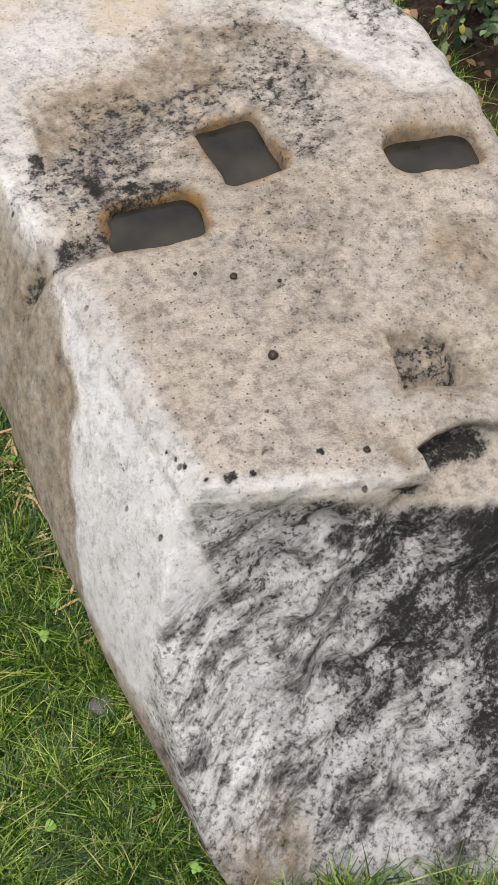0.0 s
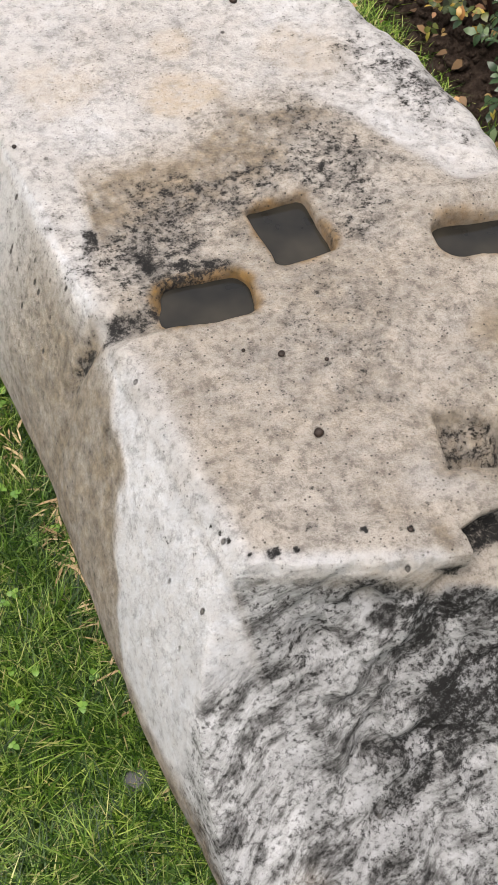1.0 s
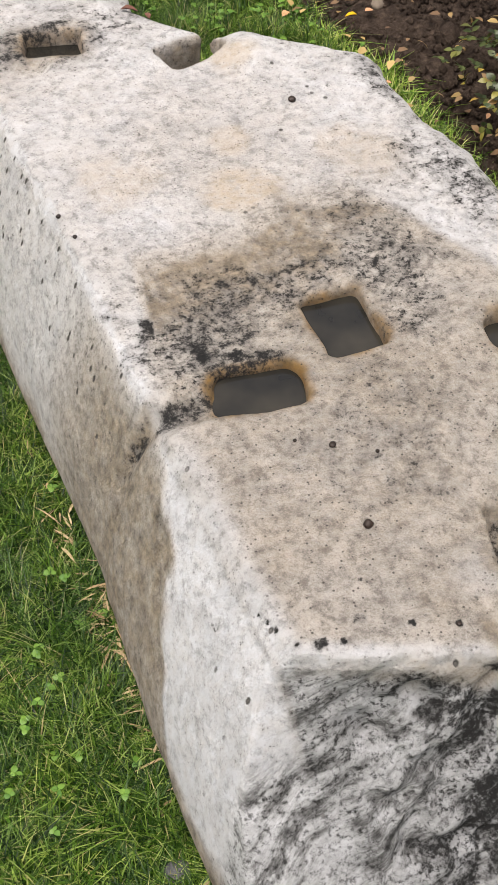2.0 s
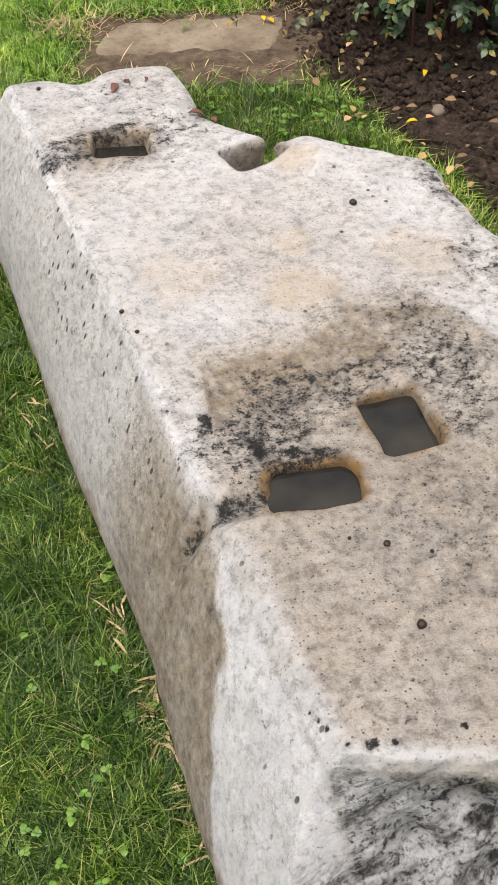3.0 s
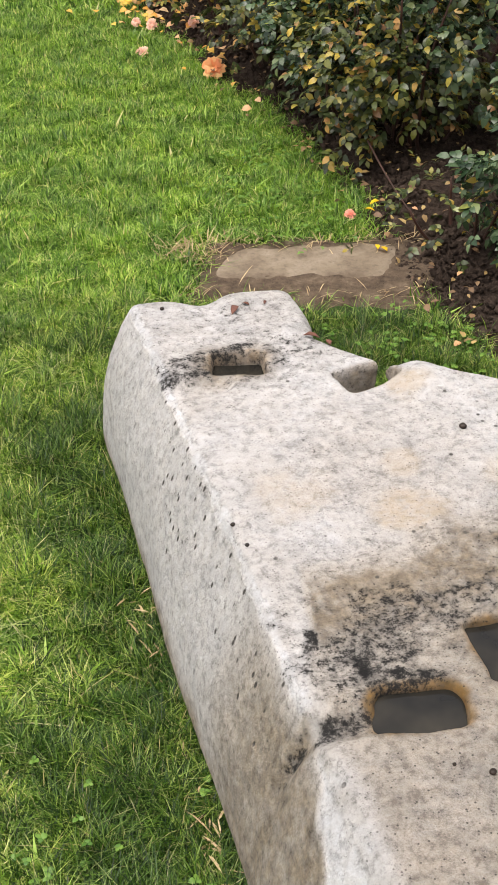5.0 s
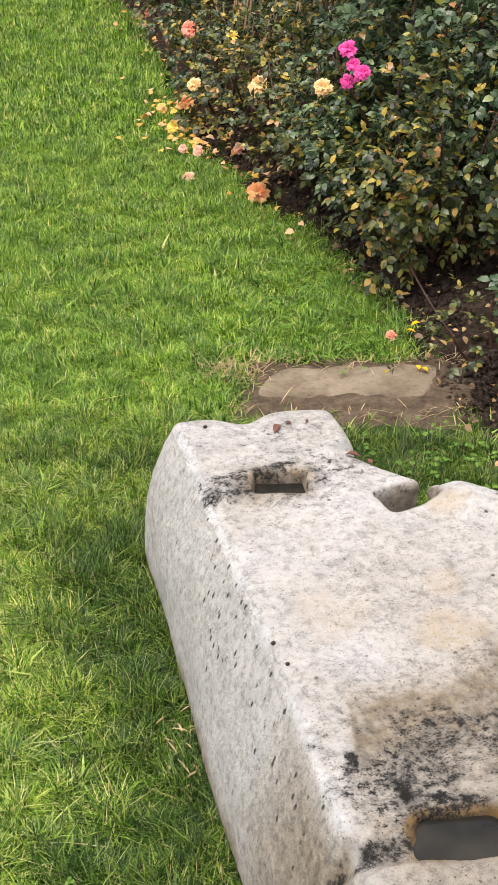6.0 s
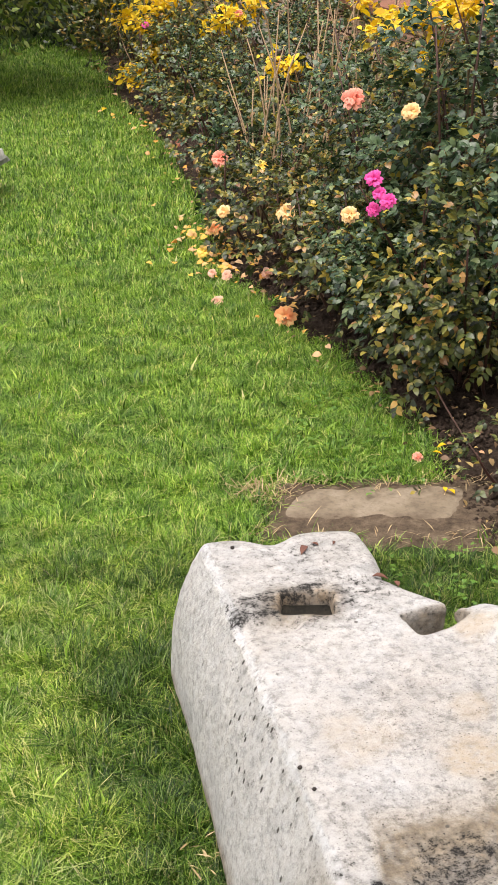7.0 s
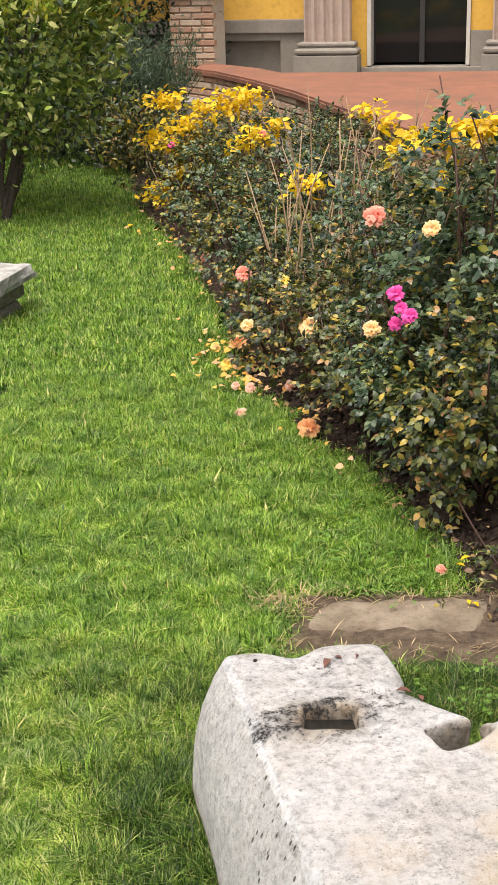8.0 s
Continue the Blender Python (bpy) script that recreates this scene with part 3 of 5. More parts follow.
def bed():
    """Turned soil of the rose bed, heaped a little above the lawn."""
    ys = np.linspace(1.2, 13.5, 330)
    ws = np.concatenate([np.linspace(0, 0.3, 16), np.linspace(0.36, 3.2, 44)])
    Y, W = np.meshgrid(ys, ws, indexing="ij")
    edge = bed_x(Y) + 0.05 * fbm(Y * 3, Y * 0, Y * 0 + 3, 3, 5)
    X = edge + W
    Z = 0.006 + 0.05 * ss(0, 0.25, W) + 0.016 * fbm(X * 11, Y * 11, X * 0, 4, 9) * ss(0, 0.06, W) - 0.03 * (W == 0)
    v = np.stack([X, Y, Z], -1).reshape(-1, 3)
    n, k = Y.shape
    i = np.arange((n - 1) * k).reshape(n - 1, k)[:, :-1].ravel()
    ob = np_mesh("bed_soil", v, np.stack([i, i + k, i + k + 1, i + 1], 1)[:, ::-1], SOIL, smooth=True)
    return tagged(ob, "dark turned soil of the rose bed", "soil", kind="structure")


bed()


def slab():
    """A worn slab, sunk level with the earth, its corners rounded off."""
    xs, ys = np.linspace(-0.31, 0.31, 110), np.linspace(-0.16, 0.16, 60)
    X, Y = np.meshgrid(xs, ys, indexing="ij")
    q = np.maximum(np.abs(X - 0.25 * Y) - 0.205, 0) ** 2 + np.maximum(np.abs(Y) - 0.075, 0) ** 2
    d = np.sqrt(q) - 0.045 + 0.03 * fbm(X * 12, Y * 12, X * 0, 4, 27)
    Z = 0.019 - 0.02 * ss(-0.03, 0.02, d) - 0.04 * ss(0.0, 0.02, d) - 0.016 * ss(-0.07, -0.13, Y + 0.05 * fbm(X * 9, Y * 9, X * 0, 3, 28)) + 0.003 * fbm(X * 26, Y * 26, X * 0, 4, 29)
    n, k = X.shape
    i = np.arange((n - 1) * k).reshape(n - 1, k)[:, :-1].ravel()
    ob = np_mesh("paving_slab", np.stack([X, Y, Z], -1).reshape(-1, 3), np.stack([i, i + k, i + k + 1, i + 1], 1), SLAB, smooth=True)
    ob.matrix_world = pose(-0.632, 3.497, 0.0, 0, 0, 11)
    return tagged(ob, "worn brown stone slab sunk in the lawn, earth over its edge", "paving slab")


slab()


def bare_earth():
    """Trodden earth round the slab."""
    xs, ys = np.linspace(-1.15, -0.12, 90), np.linspace(3.22, 3.80, 60)
    X, Y = np.meshgrid(xs, ys, indexing="ij")
    d = np.maximum(np.abs(X + 0.60) - 0.31, np.abs(Y - 3.47 - 0.19 * (X + 0.6)) - 0.15) + 0.06 * fbm(X * 9, Y * 9, X * 0, 3, 19)
    Z = 0.016 * ss(0.07, 0.0, d) + 0.004 * fbm(X * 30, Y * 30, X * 0, 3, 20) - 0.010 * ss(0.03, 0.10, d)
    n, k = X.shape
    i = np.arange((n - 1) * k).reshape(n - 1, k)[:, :-1].ravel()
    ob = np_mesh("bare_earth", np.stack([X, Y, Z], -1).reshape(-1, 3), np.stack([i, i + k, i + k + 1, i + 1], 1), EARTH, smooth=True)
    return tagged(ob, "trodden brown earth round the slab", "soil", kind="structure")


bare_earth()


# ---------------------------------------------------------------- grass
def in_block(x, y, grow=0.0):
    m = BLOCK_INV
    lx = m[0][0] * x + m[0][1] * y + m[0][3]
    ly = m[1][0] * x + m[1][1] * y + m[1][3]
    body = (lx > -0.09 - grow) & (lx < 0.70 + grow) & (ly > -0.42 - 0.4 * np.clip(lx, -0.1, 0.5) - grow) & (ly < 1.70 + grow)
    off = (0.852 * ly + 0.523 * lx > 1.340 + grow) & (lx > 0.347 + grow)
    return body & ~off


def grass(count, x0, x1, y0, y1, height, width, seed, rows=3, bend=0.27, by_block=False, wide=False, mat=None):
    rng = np.random.default_rng(seed)
    x, y = rng.uniform(x0, x1, count), rng.uniform(y0, y1, count)
    wob = 0.04 * fbm(y * 5, y * 0, y * 0, 2, 5)
    slab_d = np.maximum(np.abs(x + 0.60) - 0.27, np.abs(y - 3.47 - 0.19 * (x + 0.6)) - 0.13)
    keep = ((x < bed_x(y) + wob + rng.normal(0, 0.03, count)) | (y < 1.15)) & ~in_block(x, y, -0.012) & (slab_d > 0.02 + np.abs(rng.normal(0, 0.04, count)))
    keep &= ~((slab_d < 0.12) & (rng.random(count) < 0.5))
    if not wide:
        keep &= (x > -0.35 - (y + 0.2) * 0.46) & (x < 0.9)
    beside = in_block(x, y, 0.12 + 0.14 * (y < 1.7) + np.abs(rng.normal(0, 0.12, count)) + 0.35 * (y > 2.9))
    keep &= beside if by_block else ~beside
    x, y = x[keep], y[keep]
    n = len(x)
    clump = np.clip(0.5 + 0.9 * fbm(x * 16, y * 16, x * 0, 3, 33), 0, 1)
    h = height * rng.uniform(0.55, 1.25, n) * (0.55 + 0.9 * clump)
    w = width * rng.uniform(0.6, 1.35, n)
    a = rng.uniform(0, 2 * np.pi, n) 
    lean = rng.gamma(2.0, bend, n)
    dx, dy = np.cos(a), np.sin(a)
    verts = np.empty((n, 2 * rows - 1, 3), dtype=np.float32)
    for k in range(rows):
        t = k / (rows - 1)
        ox, oy = dx * lean * h * t * t, dy * lean * h * t * t
        oz = h * t * (1 - 0.22 * np.minimum(lean, 2.2) * t)
        px, py = -dy * w * 0.5 * (1 - t ** 1.6), dx * w * 0.5 * (1 - t ** 1.6)
        if k < rows - 1:
            verts[:, 2 * k] = np.stack([x + ox - px, y + oy - py, oz], 1)
            verts[:, 2 * k + 1] = np.stack([x + ox + px, y + oy + py, oz], 1)
        else:
            verts[:, 2 * k] = np.stack([x + ox, y + oy, oz], 1)
    tris = []
    for k in range(rows - 1):
        tris.append((2 * k, 2 * k + 1, 2 * k + 2))
        if k < rows - 2:
            tris.append((2 * k + 1, 2 * k + 3, 2 * k + 2))
    f = (np.arange(n)[:, None, None] * (2 * rows - 1) + np.array(tris)[None]).reshape(-1, 3)
    ob = np_mesh("lawn_grass", verts.reshape(-1, 3), f, mat or (GRASS if by_block else LAWN))
    return tagged(ob, "longer grass against the block, its green darkened in place of shade" if by_block else "fresh green mown lawn grass with a few dry blades", "grass", kind="stuff")


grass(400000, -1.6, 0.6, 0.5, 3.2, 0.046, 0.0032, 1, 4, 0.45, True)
grass(420000, -1.6, 0.6, 0.5, 3.2, 0.037, 0.0036, 4, 4, 0.55, mat=NEAR_LAWN)
grass(400000, -2.6, 0.1, 3.0, 5.6, 0.036, 0.0042, 2, 4, 0.5)
grass(330000, -4.8, -0.8, 5.4, 11.5, 0.038, 0.0070, 3, 3, 0.42)
grass(240000, -9.0, 3.0, -3.0, 12.0, 0.046, 0.010, 6, 3, 0.3, wide=True)


# ---------------------------------------------------------------- leaves, flowers, stems
def mat_leaf(name, stops, rough=0.4, thin=0.25):
    m = Nodes(name)
    col = m.ramp(m.random(), stops)
    vein = m.noise(45, 3, 0.6, m.coords(world_space=True))
    col = m.mix(m.ramp(vein, [(0.4, 0), (0.7, 0.35)]), col, m.mix(1.0, col, (0.55, 0.6, 0.5), "MULTIPLY"))
    return leafy(m, col, rough, thin)


def mat_plain(name, a, b, scale, rough, bump=0.3, detail=5):
    m = Nodes(name)
    c = m.coords(world_space=True)
    n = m.noise(scale, detail, 0.62, c)
    fine = m.noise(scale * 7, 4, 0.6, c)
    col = m.mix(m.ramp(n, [(0.3, 0), (0.7, 1)]), a, b)
    col = m.mix(m.ramp(fine, [(0.5, 0), (0.75, 0.45)]), col, tuple(0.55 * q for q in a))
    return m.done(col, rough, m.bump(m.math("ADD", n, m.math("MULTIPLY", fine, 0.5)), bump, 0.01), 0.3)


ROSE_DARK = mat_leaf("dark_rose_leaf", [(0, (0.014, 0.032, 0.014)), (0.40, (0.038, 0.072, 0.030)), (0.68, (0.080, 0.125, 0.058)), (0.88, (0.16, 0.22, 0.11)), (0.95, (0.26, 0.27, 0.05)), (0.985, (0.44, 0.33, 0.05)), (1, (0.30, 0.14, 0.05))], 0.27, 0.2)
ROSE_MIX = mat_leaf("turning_rose_leaf", [(0, (0.018, 0.024, 0.010)), (0.38, (0.05, 0.070, 0.020)), (0.66, (0.105, 0.125, 0.034)), (0.82, (0.21, 0.20, 0.042)), (0.90, (0.46, 0.33, 0.05)), (0.96, (0.40, 0.22, 0.07)), (1, (0.17, 0.08, 0.04))], 0.34, 0.22)
YELLOW = mat_leaf("yellow_autumn_leaf", [(0, (0.70, 0.42, 0.008)), (0.5, (0.88, 0.58, 0.012)), (0.9, (0.90, 0.66, 0.04)), (1, (0.42, 0.40, 0.05))], 0.5, 0.35)
SHRUB_LEAF = mat_leaf("evergreen_leaf", [(0, (0.03, 0.07, 0.015)), (0.4, (0.14, 0.21, 0.04)), (0.75, (0.32, 0.40, 0.075)), (1, (0.66, 0.64, 0.24))], 0.3, 0.3)
SHRUB_TIP = mat_leaf("young_shrub_leaf", [(0, (0.20, 0.30, 0.04)), (0.55, (0.42, 0.47, 0.06)), (0.85, (0.70, 0.60, 0.07)), (1, (0.74, 0.68, 0.42))], 0.42, 0.3)
DEEP_LEAF = mat_leaf("deep_green_leaf", [(0, (0.010, 0.022, 0.010)), (0.7, (0.03, 0.05, 0.022)), (1, (0.07, 0.09, 0.04))], 0.4)
NEEDLE = mat_leaf("grey_green_needle", [(0, (0.04, 0.075, 0.04)), (0.6, (0.085, 0.13, 0.07)), (1, (0.15, 0.19, 0.11))], 0.5)
CLOVER = mat_leaf("clover_leaf", [(0, (0.07, 0.17, 0.02)), (1, (0.17, 0.30, 0.04))], 0.45)
LITTER = mat_leaf("fallen_leaf", [(0, (0.10, 0.055, 0.03)), (0.4, (0.22, 0.13, 0.06)), (0.7, (0.30, 0.20, 0.07)), (0.9, (0.48, 0.34, 0.13)), (1, (0.60, 0.30, 0.16))], 0.6, 0.1)
STRAW = mat_leaf("dry_straw", [(0, (0.30, 0.20, 0.10)), (1, (0.52, 0.40, 0.22))], 0.7, 0.1)
CANE_GREEN = mat_plain("rose_cane", (0.045, 0.025, 0.018), (0.07, 0.03, 0.022), 30, 0.55)
CANE_DRY = mat_plain("dry_cane", (0.34, 0.235, 0.135), (0.21, 0.14, 0.08), 25, 0.75)
BARK = mat_plain("shrub_bark", (0.05, 0.038, 0.028), (0.085, 0.066, 0.05), 30, 0.9, 0.6)


def petal_mat(name, a, b):
    m = Nodes(name)
    col = m.mix(m.random(), a, b)
    return leafy(m, col, 0.55, 0.3)


PETALS = {
    "peach": petal_mat("peach_petal", (0.88, 0.50, 0.16), (0.92, 0.66, 0.36)),
    "orange": petal_mat("orange_petal", (0.86, 0.26, 0.10), (0.92, 0.55, 0.22)),
    "salmon": petal_mat("salmon_petal", (0.78, 0.20, 0.13), (0.88, 0.38, 0.27)),
    "pale pink": petal_mat("pale_pink_petal", (0.80, 0.40, 0.28), (0.84, 0.54, 0.40)),
    "magenta": petal_mat("magenta_petal", (0.72, 0.03, 0.26), (0.86, 0.10, 0.42)),
    "yellow": petal_mat("yellow_petal", (0.86, 0.56, 0.06), (0.90, 0.66, 0.16)),
    "white": petal_mat("white_petal", (0.80, 0.74, 0.62), (0.86, 0.82, 0.74)),
}


def unit(a):
    return a / np.maximum(np.linalg.norm(a, axis=-1, keepdims=True), 1e-9)


def leaf_arrays(pos, way, nrm, length, width, fold=0.25):
    """Folded, pointed leaves: each six corners and four triangles."""
    way = unit(way)
    side = unit(np.cross(way, nrm))
    nrm = np.cross(side, way)
    L, W = length[:, None], width[:, None]
    droop = -0.18 * L * nrm
    rows = [pos,
            pos + way * L * 0.32 + side * W * 0.5 + nrm * W * fold,
            pos + way * L * 0.68 + side * W * 0.42 + nrm * W * fold + droop * 0.4,
            pos + way * L + droop,
            pos + way * L * 0.68 - side * W * 0.42 + nrm * W * fold + droop * 0.4,
            pos + way * L * 0.32 - side * W * 0.5 + nrm * W * fold]
    v = np.stack(rows, 1)
    t = np.array([(0, 5, 1), (1, 5, 4), (1, 4, 2), (2, 4, 3)])
    f = (np.arange(len(pos))[:, None, None] * 6 + t[None]).reshape(-1, 3)
    return v.reshape(-1, 3), f


def cloud(rng, n, clusters, centre, radii, shell=0.5, spread=0.09, low=0.05):
    """Twig tips in uneven clusters over an ellipsoid, with the way each points."""
    d = unit(rng.normal(size=(clusters, 3)))
    r = shell + (1 - shell) * rng.random(clusters) ** 0.6
    r = r * (0.86 + 0.22 * rng.random(clusters))
    c = np.array(centre) + d * r[:, None] * np.array(radii)
    c = c[c[:, 2] > low]
    k = rng.integers(0, len(c), n)
    p = c[k] + rng.normal(size=(n, 3)) * spread
    p[:, 2] = np.maximum(p[:, 2], low * 0.7)
    out = unit((p - np.array(centre)) / np.array(radii))
    return p, out


def rose_leaves(rng, p, out, size):
    """Compound leaves: five leaflets on each stalk."""
    n = len(p)
    way = unit(out + rng.normal(size=(n, 3)) * 0.55 + np.array((0, 0, 0.1)))
    nrm = unit(np.array((0, 0, 1.0)) + 0.55 * out + rng.normal(size=(n, 3)) * 0.35)
    side = unit(np.cross(way, nrm))
    vs, fs, base = [], [], 0
    for along, across in ((0.35, 1), (0.35, -1), (0.75, 1), (0.75, -1), (1.05, 0)):
        w = unit(way * (0.55 if across else 1) + side * across * 0.85 + rng.normal(size=(n, 3)) * 0.12)
        ln = size * rng.uniform(0.75, 1.2, n)
        v, f = leaf_arrays(p + way * along * size * 1.15, w, unit(nrm + rng.normal(size=(n, 3)) * 0.2), ln, ln * 0.58, 0.16)
        vs.append(v)
        fs.append(f + base)
        base += len(v)
    return np.concatenate(vs), np.concatenate(fs)


def tube(bm, pts, r0, r1, sides=5):
    rings = []
    for i, p in enumerate(pts):
        t = i / (len(pts) - 1)
        d = (pts[min(i + 1, len(pts) - 1)] - pts[max(i - 1, 0)]).normalized()
        a = d.orthogonal().normalized()
        b = d.cross(a)
        r = r0 + (r1 - r0) * t
        rings.append([bm.verts.new(p + r * (math.cos(2 * math.pi * k / sides) * a + math.sin(2 * math.pi * k / sides) * b)) for k in range(sides)])
    for lo, hi in zip(rings, rings[1:]):
        for k in range(sides):
            j = (k + 1) % sides
            bm.faces.new((lo[k], lo[j], hi[j], hi[k]))
    bm.faces.new(rings[-1])


def bent(a, b, rnd, wob=0.06, n=6):
    a, b = Vector(a), Vector(b)
    size = (b - a).length
    off = Vector((rnd.uniform(-1, 1), rnd.uniform(-1, 1), rnd.uniform(-0.3, 0.3))) * wob * size * 2
    return [a.lerp(b, t) + off * math.sin(math.pi * t) + Vector((rnd.uniform(-1, 1), rnd.uniform(-1, 1), 0)) * wob * size * 0.15 * (0 < t < 1) for t in (k / (n - 1) for k in range(n))]


def cane(a, b, rnd, r0, r1, mat, parent, name="cane", wob=0.06):
    bm = bmesh.new()
    tube(bm, bent(a, b, rnd, wob), r0, r1)
    return part(name, bm, mat, parent, smooth=True)


def bush(x, y, height, radius, mat, seed, leaves=420, size=0.042, clusters=60, canes=7, label="", low=0.12):
    """A rose bush: canes from one foot, and clustered compound leaves."""
    rng, rnd = np.random.default_rng(seed), random.Random(seed)
    root = new("rose_bush")
    root.location = (x, y, 0.03)
    z0 = height * 0.56
    p, out = cloud(rng, leaves * 6 // 5, clusters, (0, 0, z0), (radius, radius, height * 0.52), 0.45, 0.048, low=low)
    v, f = rose_leaves(rng, p, out, size * 0.86)
    np_mesh("foliage", v, f, mat, root)
    for k in range(canes):
        a = 2 * math.pi * k / canes + rnd.uniform(-0.4, 0.4)
        q = rnd.uniform(0.35, 0.95) * radius
        top = (math.cos(a) * q, math.sin(a) * q, height * rnd.uniform(0.7, 1.08))
        cane((math.cos(a) * 0.04, math.sin(a) * 0.04, -0.05), top, rnd, 0.008, 0.003, CANE_GREEN, root)
    return tagged(root, label, "rose bush", "rose bushes along the bed")


DG = "dense dark green rose bush with glossy leaves in the bed"
MX = "rose bush with thinning green and yellow autumn leaves"
bush(-0.45, 4.88, 1.25, 0.46, ROSE_DARK, 1, 620, 0.048, 80, 9, DG)
bush(0.10, 3.58, 0.72, 0.28, ROSE_DARK, 19, 300, 0.042, 40, 6, DG, 0.12)
bush(-0.78, 5.32, 0.98, 0.42, ROSE_DARK, 2, 520, 0.040, 75, 7, DG)
bush(-0.10, 4.45, 1.22, 0.44, ROSE_DARK, 3, 480, 0.042, 65, 7, DG, 0.3)
bush(-0.42, 5.55, 1.12, 0.45, ROSE_MIX, 4, 460, 0.042, 60, 7, MX)
bush(-0.38, 4.32, 0.72, 0.34, ROSE_MIX, 5, 330, 0.040, 45, 6, MX, 0.12)
bush(-0.80, 5.65, 0.78, 0.50, ROSE_MIX, 6, 420, 0.038, 60, 7, MX)
bush(-0.35, 5.95, 0.95, 0.50, ROSE_DARK, 7, 380, 0.040, 55, 7, DG)
bush(-1.12, 6.45, 0.74, 0.48, ROSE_MIX, 8, 400, 0.038, 60, 7, MX)
bush(-0.60, 6.90, 0.82, 0.50, ROSE_MIX, 9, 360, 0.040, 50, 7, MX)
bush(-1.55, 7.35, 0.80, 0.46, ROSE_DARK, 10, 420, 0.038, 60, 7, DG)
bush(-1.05, 7.75, 0.72, 0.50, ROSE_MIX, 11, 360, 0.040, 50, 7, MX)
bush(-2.02, 8.20, 0.82, 0.46, ROSE_DARK, 12, 420, 0.038, 60, 7, DG)
bush(-1.60, 8.75, 0.74, 0.48, ROSE_MIX, 13, 360, 0.040, 50, 7, MX)
bush(-2.60, 9.10, 0.70, 0.42, ROSE_MIX, 14, 380, 0.038, 50, 7, MX)
bush(-2.25, 9.80, 0.66, 0.50, ROSE_DARK, 15, 360, 0.040, 50, 7, DG)
bush(-3.15, 10.2, 0.60, 0.42, ROSE_MIX, 16, 360, 0.040, 50, 7, MX)
FRONT = ((4.32, 0.50, 0.30, ROSE_MIX), (4.62, 0.62, 0.32, ROSE_DARK), (4.95, 0.50, 0.30, ROSE_MIX), (5.35, 0.50, 0.32, ROSE_MIX), (5.85, 0.46, 0.32, ROSE_MIX),
         (6.35, 0.52, 0.34, ROSE_DARK), (6.95, 0.52, 0.34, ROSE_MIX), (7.5, 0.58, 0.36, ROSE_MIX), (8.1, 0.60, 0.36, ROSE_DARK), (8.8, 0.58, 0.36, ROSE_MIX), (9.6, 0.5, 0.36, ROSE_MIX))
for k, (y, h, r, mat) in enumerate(FRONT):
    bush(float(bed_x(y)) + 0.24, y, h, r, mat, 50 + k, 330 if y < 5 else 230, 0.036, 50 if y < 5 else 34, 5, "low rose bush spilling over the lawn edge", 0.06)
bush(0.62, 3.15, 0.75, 0.34, ROSE_DARK, 17, 330, 0.040, 45, 6, DG, 0.2)
bush(0.66, 2.35, 0.36, 0.30, ROSE_DARK, 18, 420, 0.028, 60, 5, DG, 0.04)
bush(0.46, 2.70, 0.20, 0.24, ROSE_MIX, 70, 260, 0.026, 45, 5, "low leafy rose shoots beside the block", 0.04)
bush(-0.20, 3.66, 0.20, 0.20, ROSE_MIX, 72, 60, 0.026, 14, 5, "low leafy rose shoots on the bed soil", 0.05)
bush(0.02, 3.50, 0.50, 0.22, ROSE_DARK, 73, 120, 0.032, 22, 5, "low leafy rose shoots on the bed soil", 0.06)
bush(0.80, 1.95, 0.34, 0.28, ROSE_MIX, 71, 300, 0.030, 45, 5, "low leafy rose shoots beside the block", 0.04)


def flower(pos, size, colour, seed, face=(-0.15, -0.8, 0.55)):
    """A rose head: three whorls of cupped petals over a green calyx."""
    rng = np.random.default_rng(seed)
    root = new("rose_flower")
    vs, fs, base = [], [], 0
    for ring, (count, tilt, ln) in enumerate(((6, 1.15, 0.52), (6, 0.75, 0.46), (5, 0.35, 0.36))):
        for k in range(count):
            a = 2 * math.pi * (k + 0.5 * ring) / count + rng.uniform(-0.2, 0.2)
            tl = tilt + rng.uniform(-0.2, 0.2)
            d = np.array((math.cos(a) * math.sin(tl), math.sin(a) * math.sin(tl), math.cos(tl)))
            s = np.array((-math.sin(a), math.cos(a), 0))
            n = np.cross(s, d)
            l, w = ln * size * rng.uniform(0.85, 1.1), 0.42 * size
            rows = []
            for t, q, cup in ((0.0, 0.25, 0.0), (0.4, 0.85, -0.06), (0.8, 1.0, 0.0), (1.0, 0.62, 0.09)):
                for e in (-0.5, 0, 0.5):
                    rows.append(d * l * t + s * w * q * e + n * size * (cup + 0.10 * (abs(e) * 2) * (t > 0)))
            vs.append(np.array(rows))
            fs += [[base + r * 3 + c, base + r * 3 + c + 1, base + r * 3 + c + 4, base + r * 3 + c + 3] for r in range(3) for c in range(2)]
            base += 12
    np_mesh("petals", np.concatenate(vs), fs, PETALS[colour], root, colour + " rose petals", smooth=True)
    bm = bmesh.new()
    tube(bm, [Vector((0, 0, 0.02 * size)), Vector((0, 0, -0.12 * size)), Vector((0.05 * size, 0, -0.9 * size))], 0.09 * size, 0.03 * size, 6)
    part("stalk", bm, CANE_GREEN, root)
    root.matrix_world = Matrix.Translation(pos) @ Vector(face).to_track_quat("Z", "Y").to_matrix().to_4x4()
    return tagged(root, colour + " rose in full bloom at the edge of the bed", "flower", "roses in bloom")


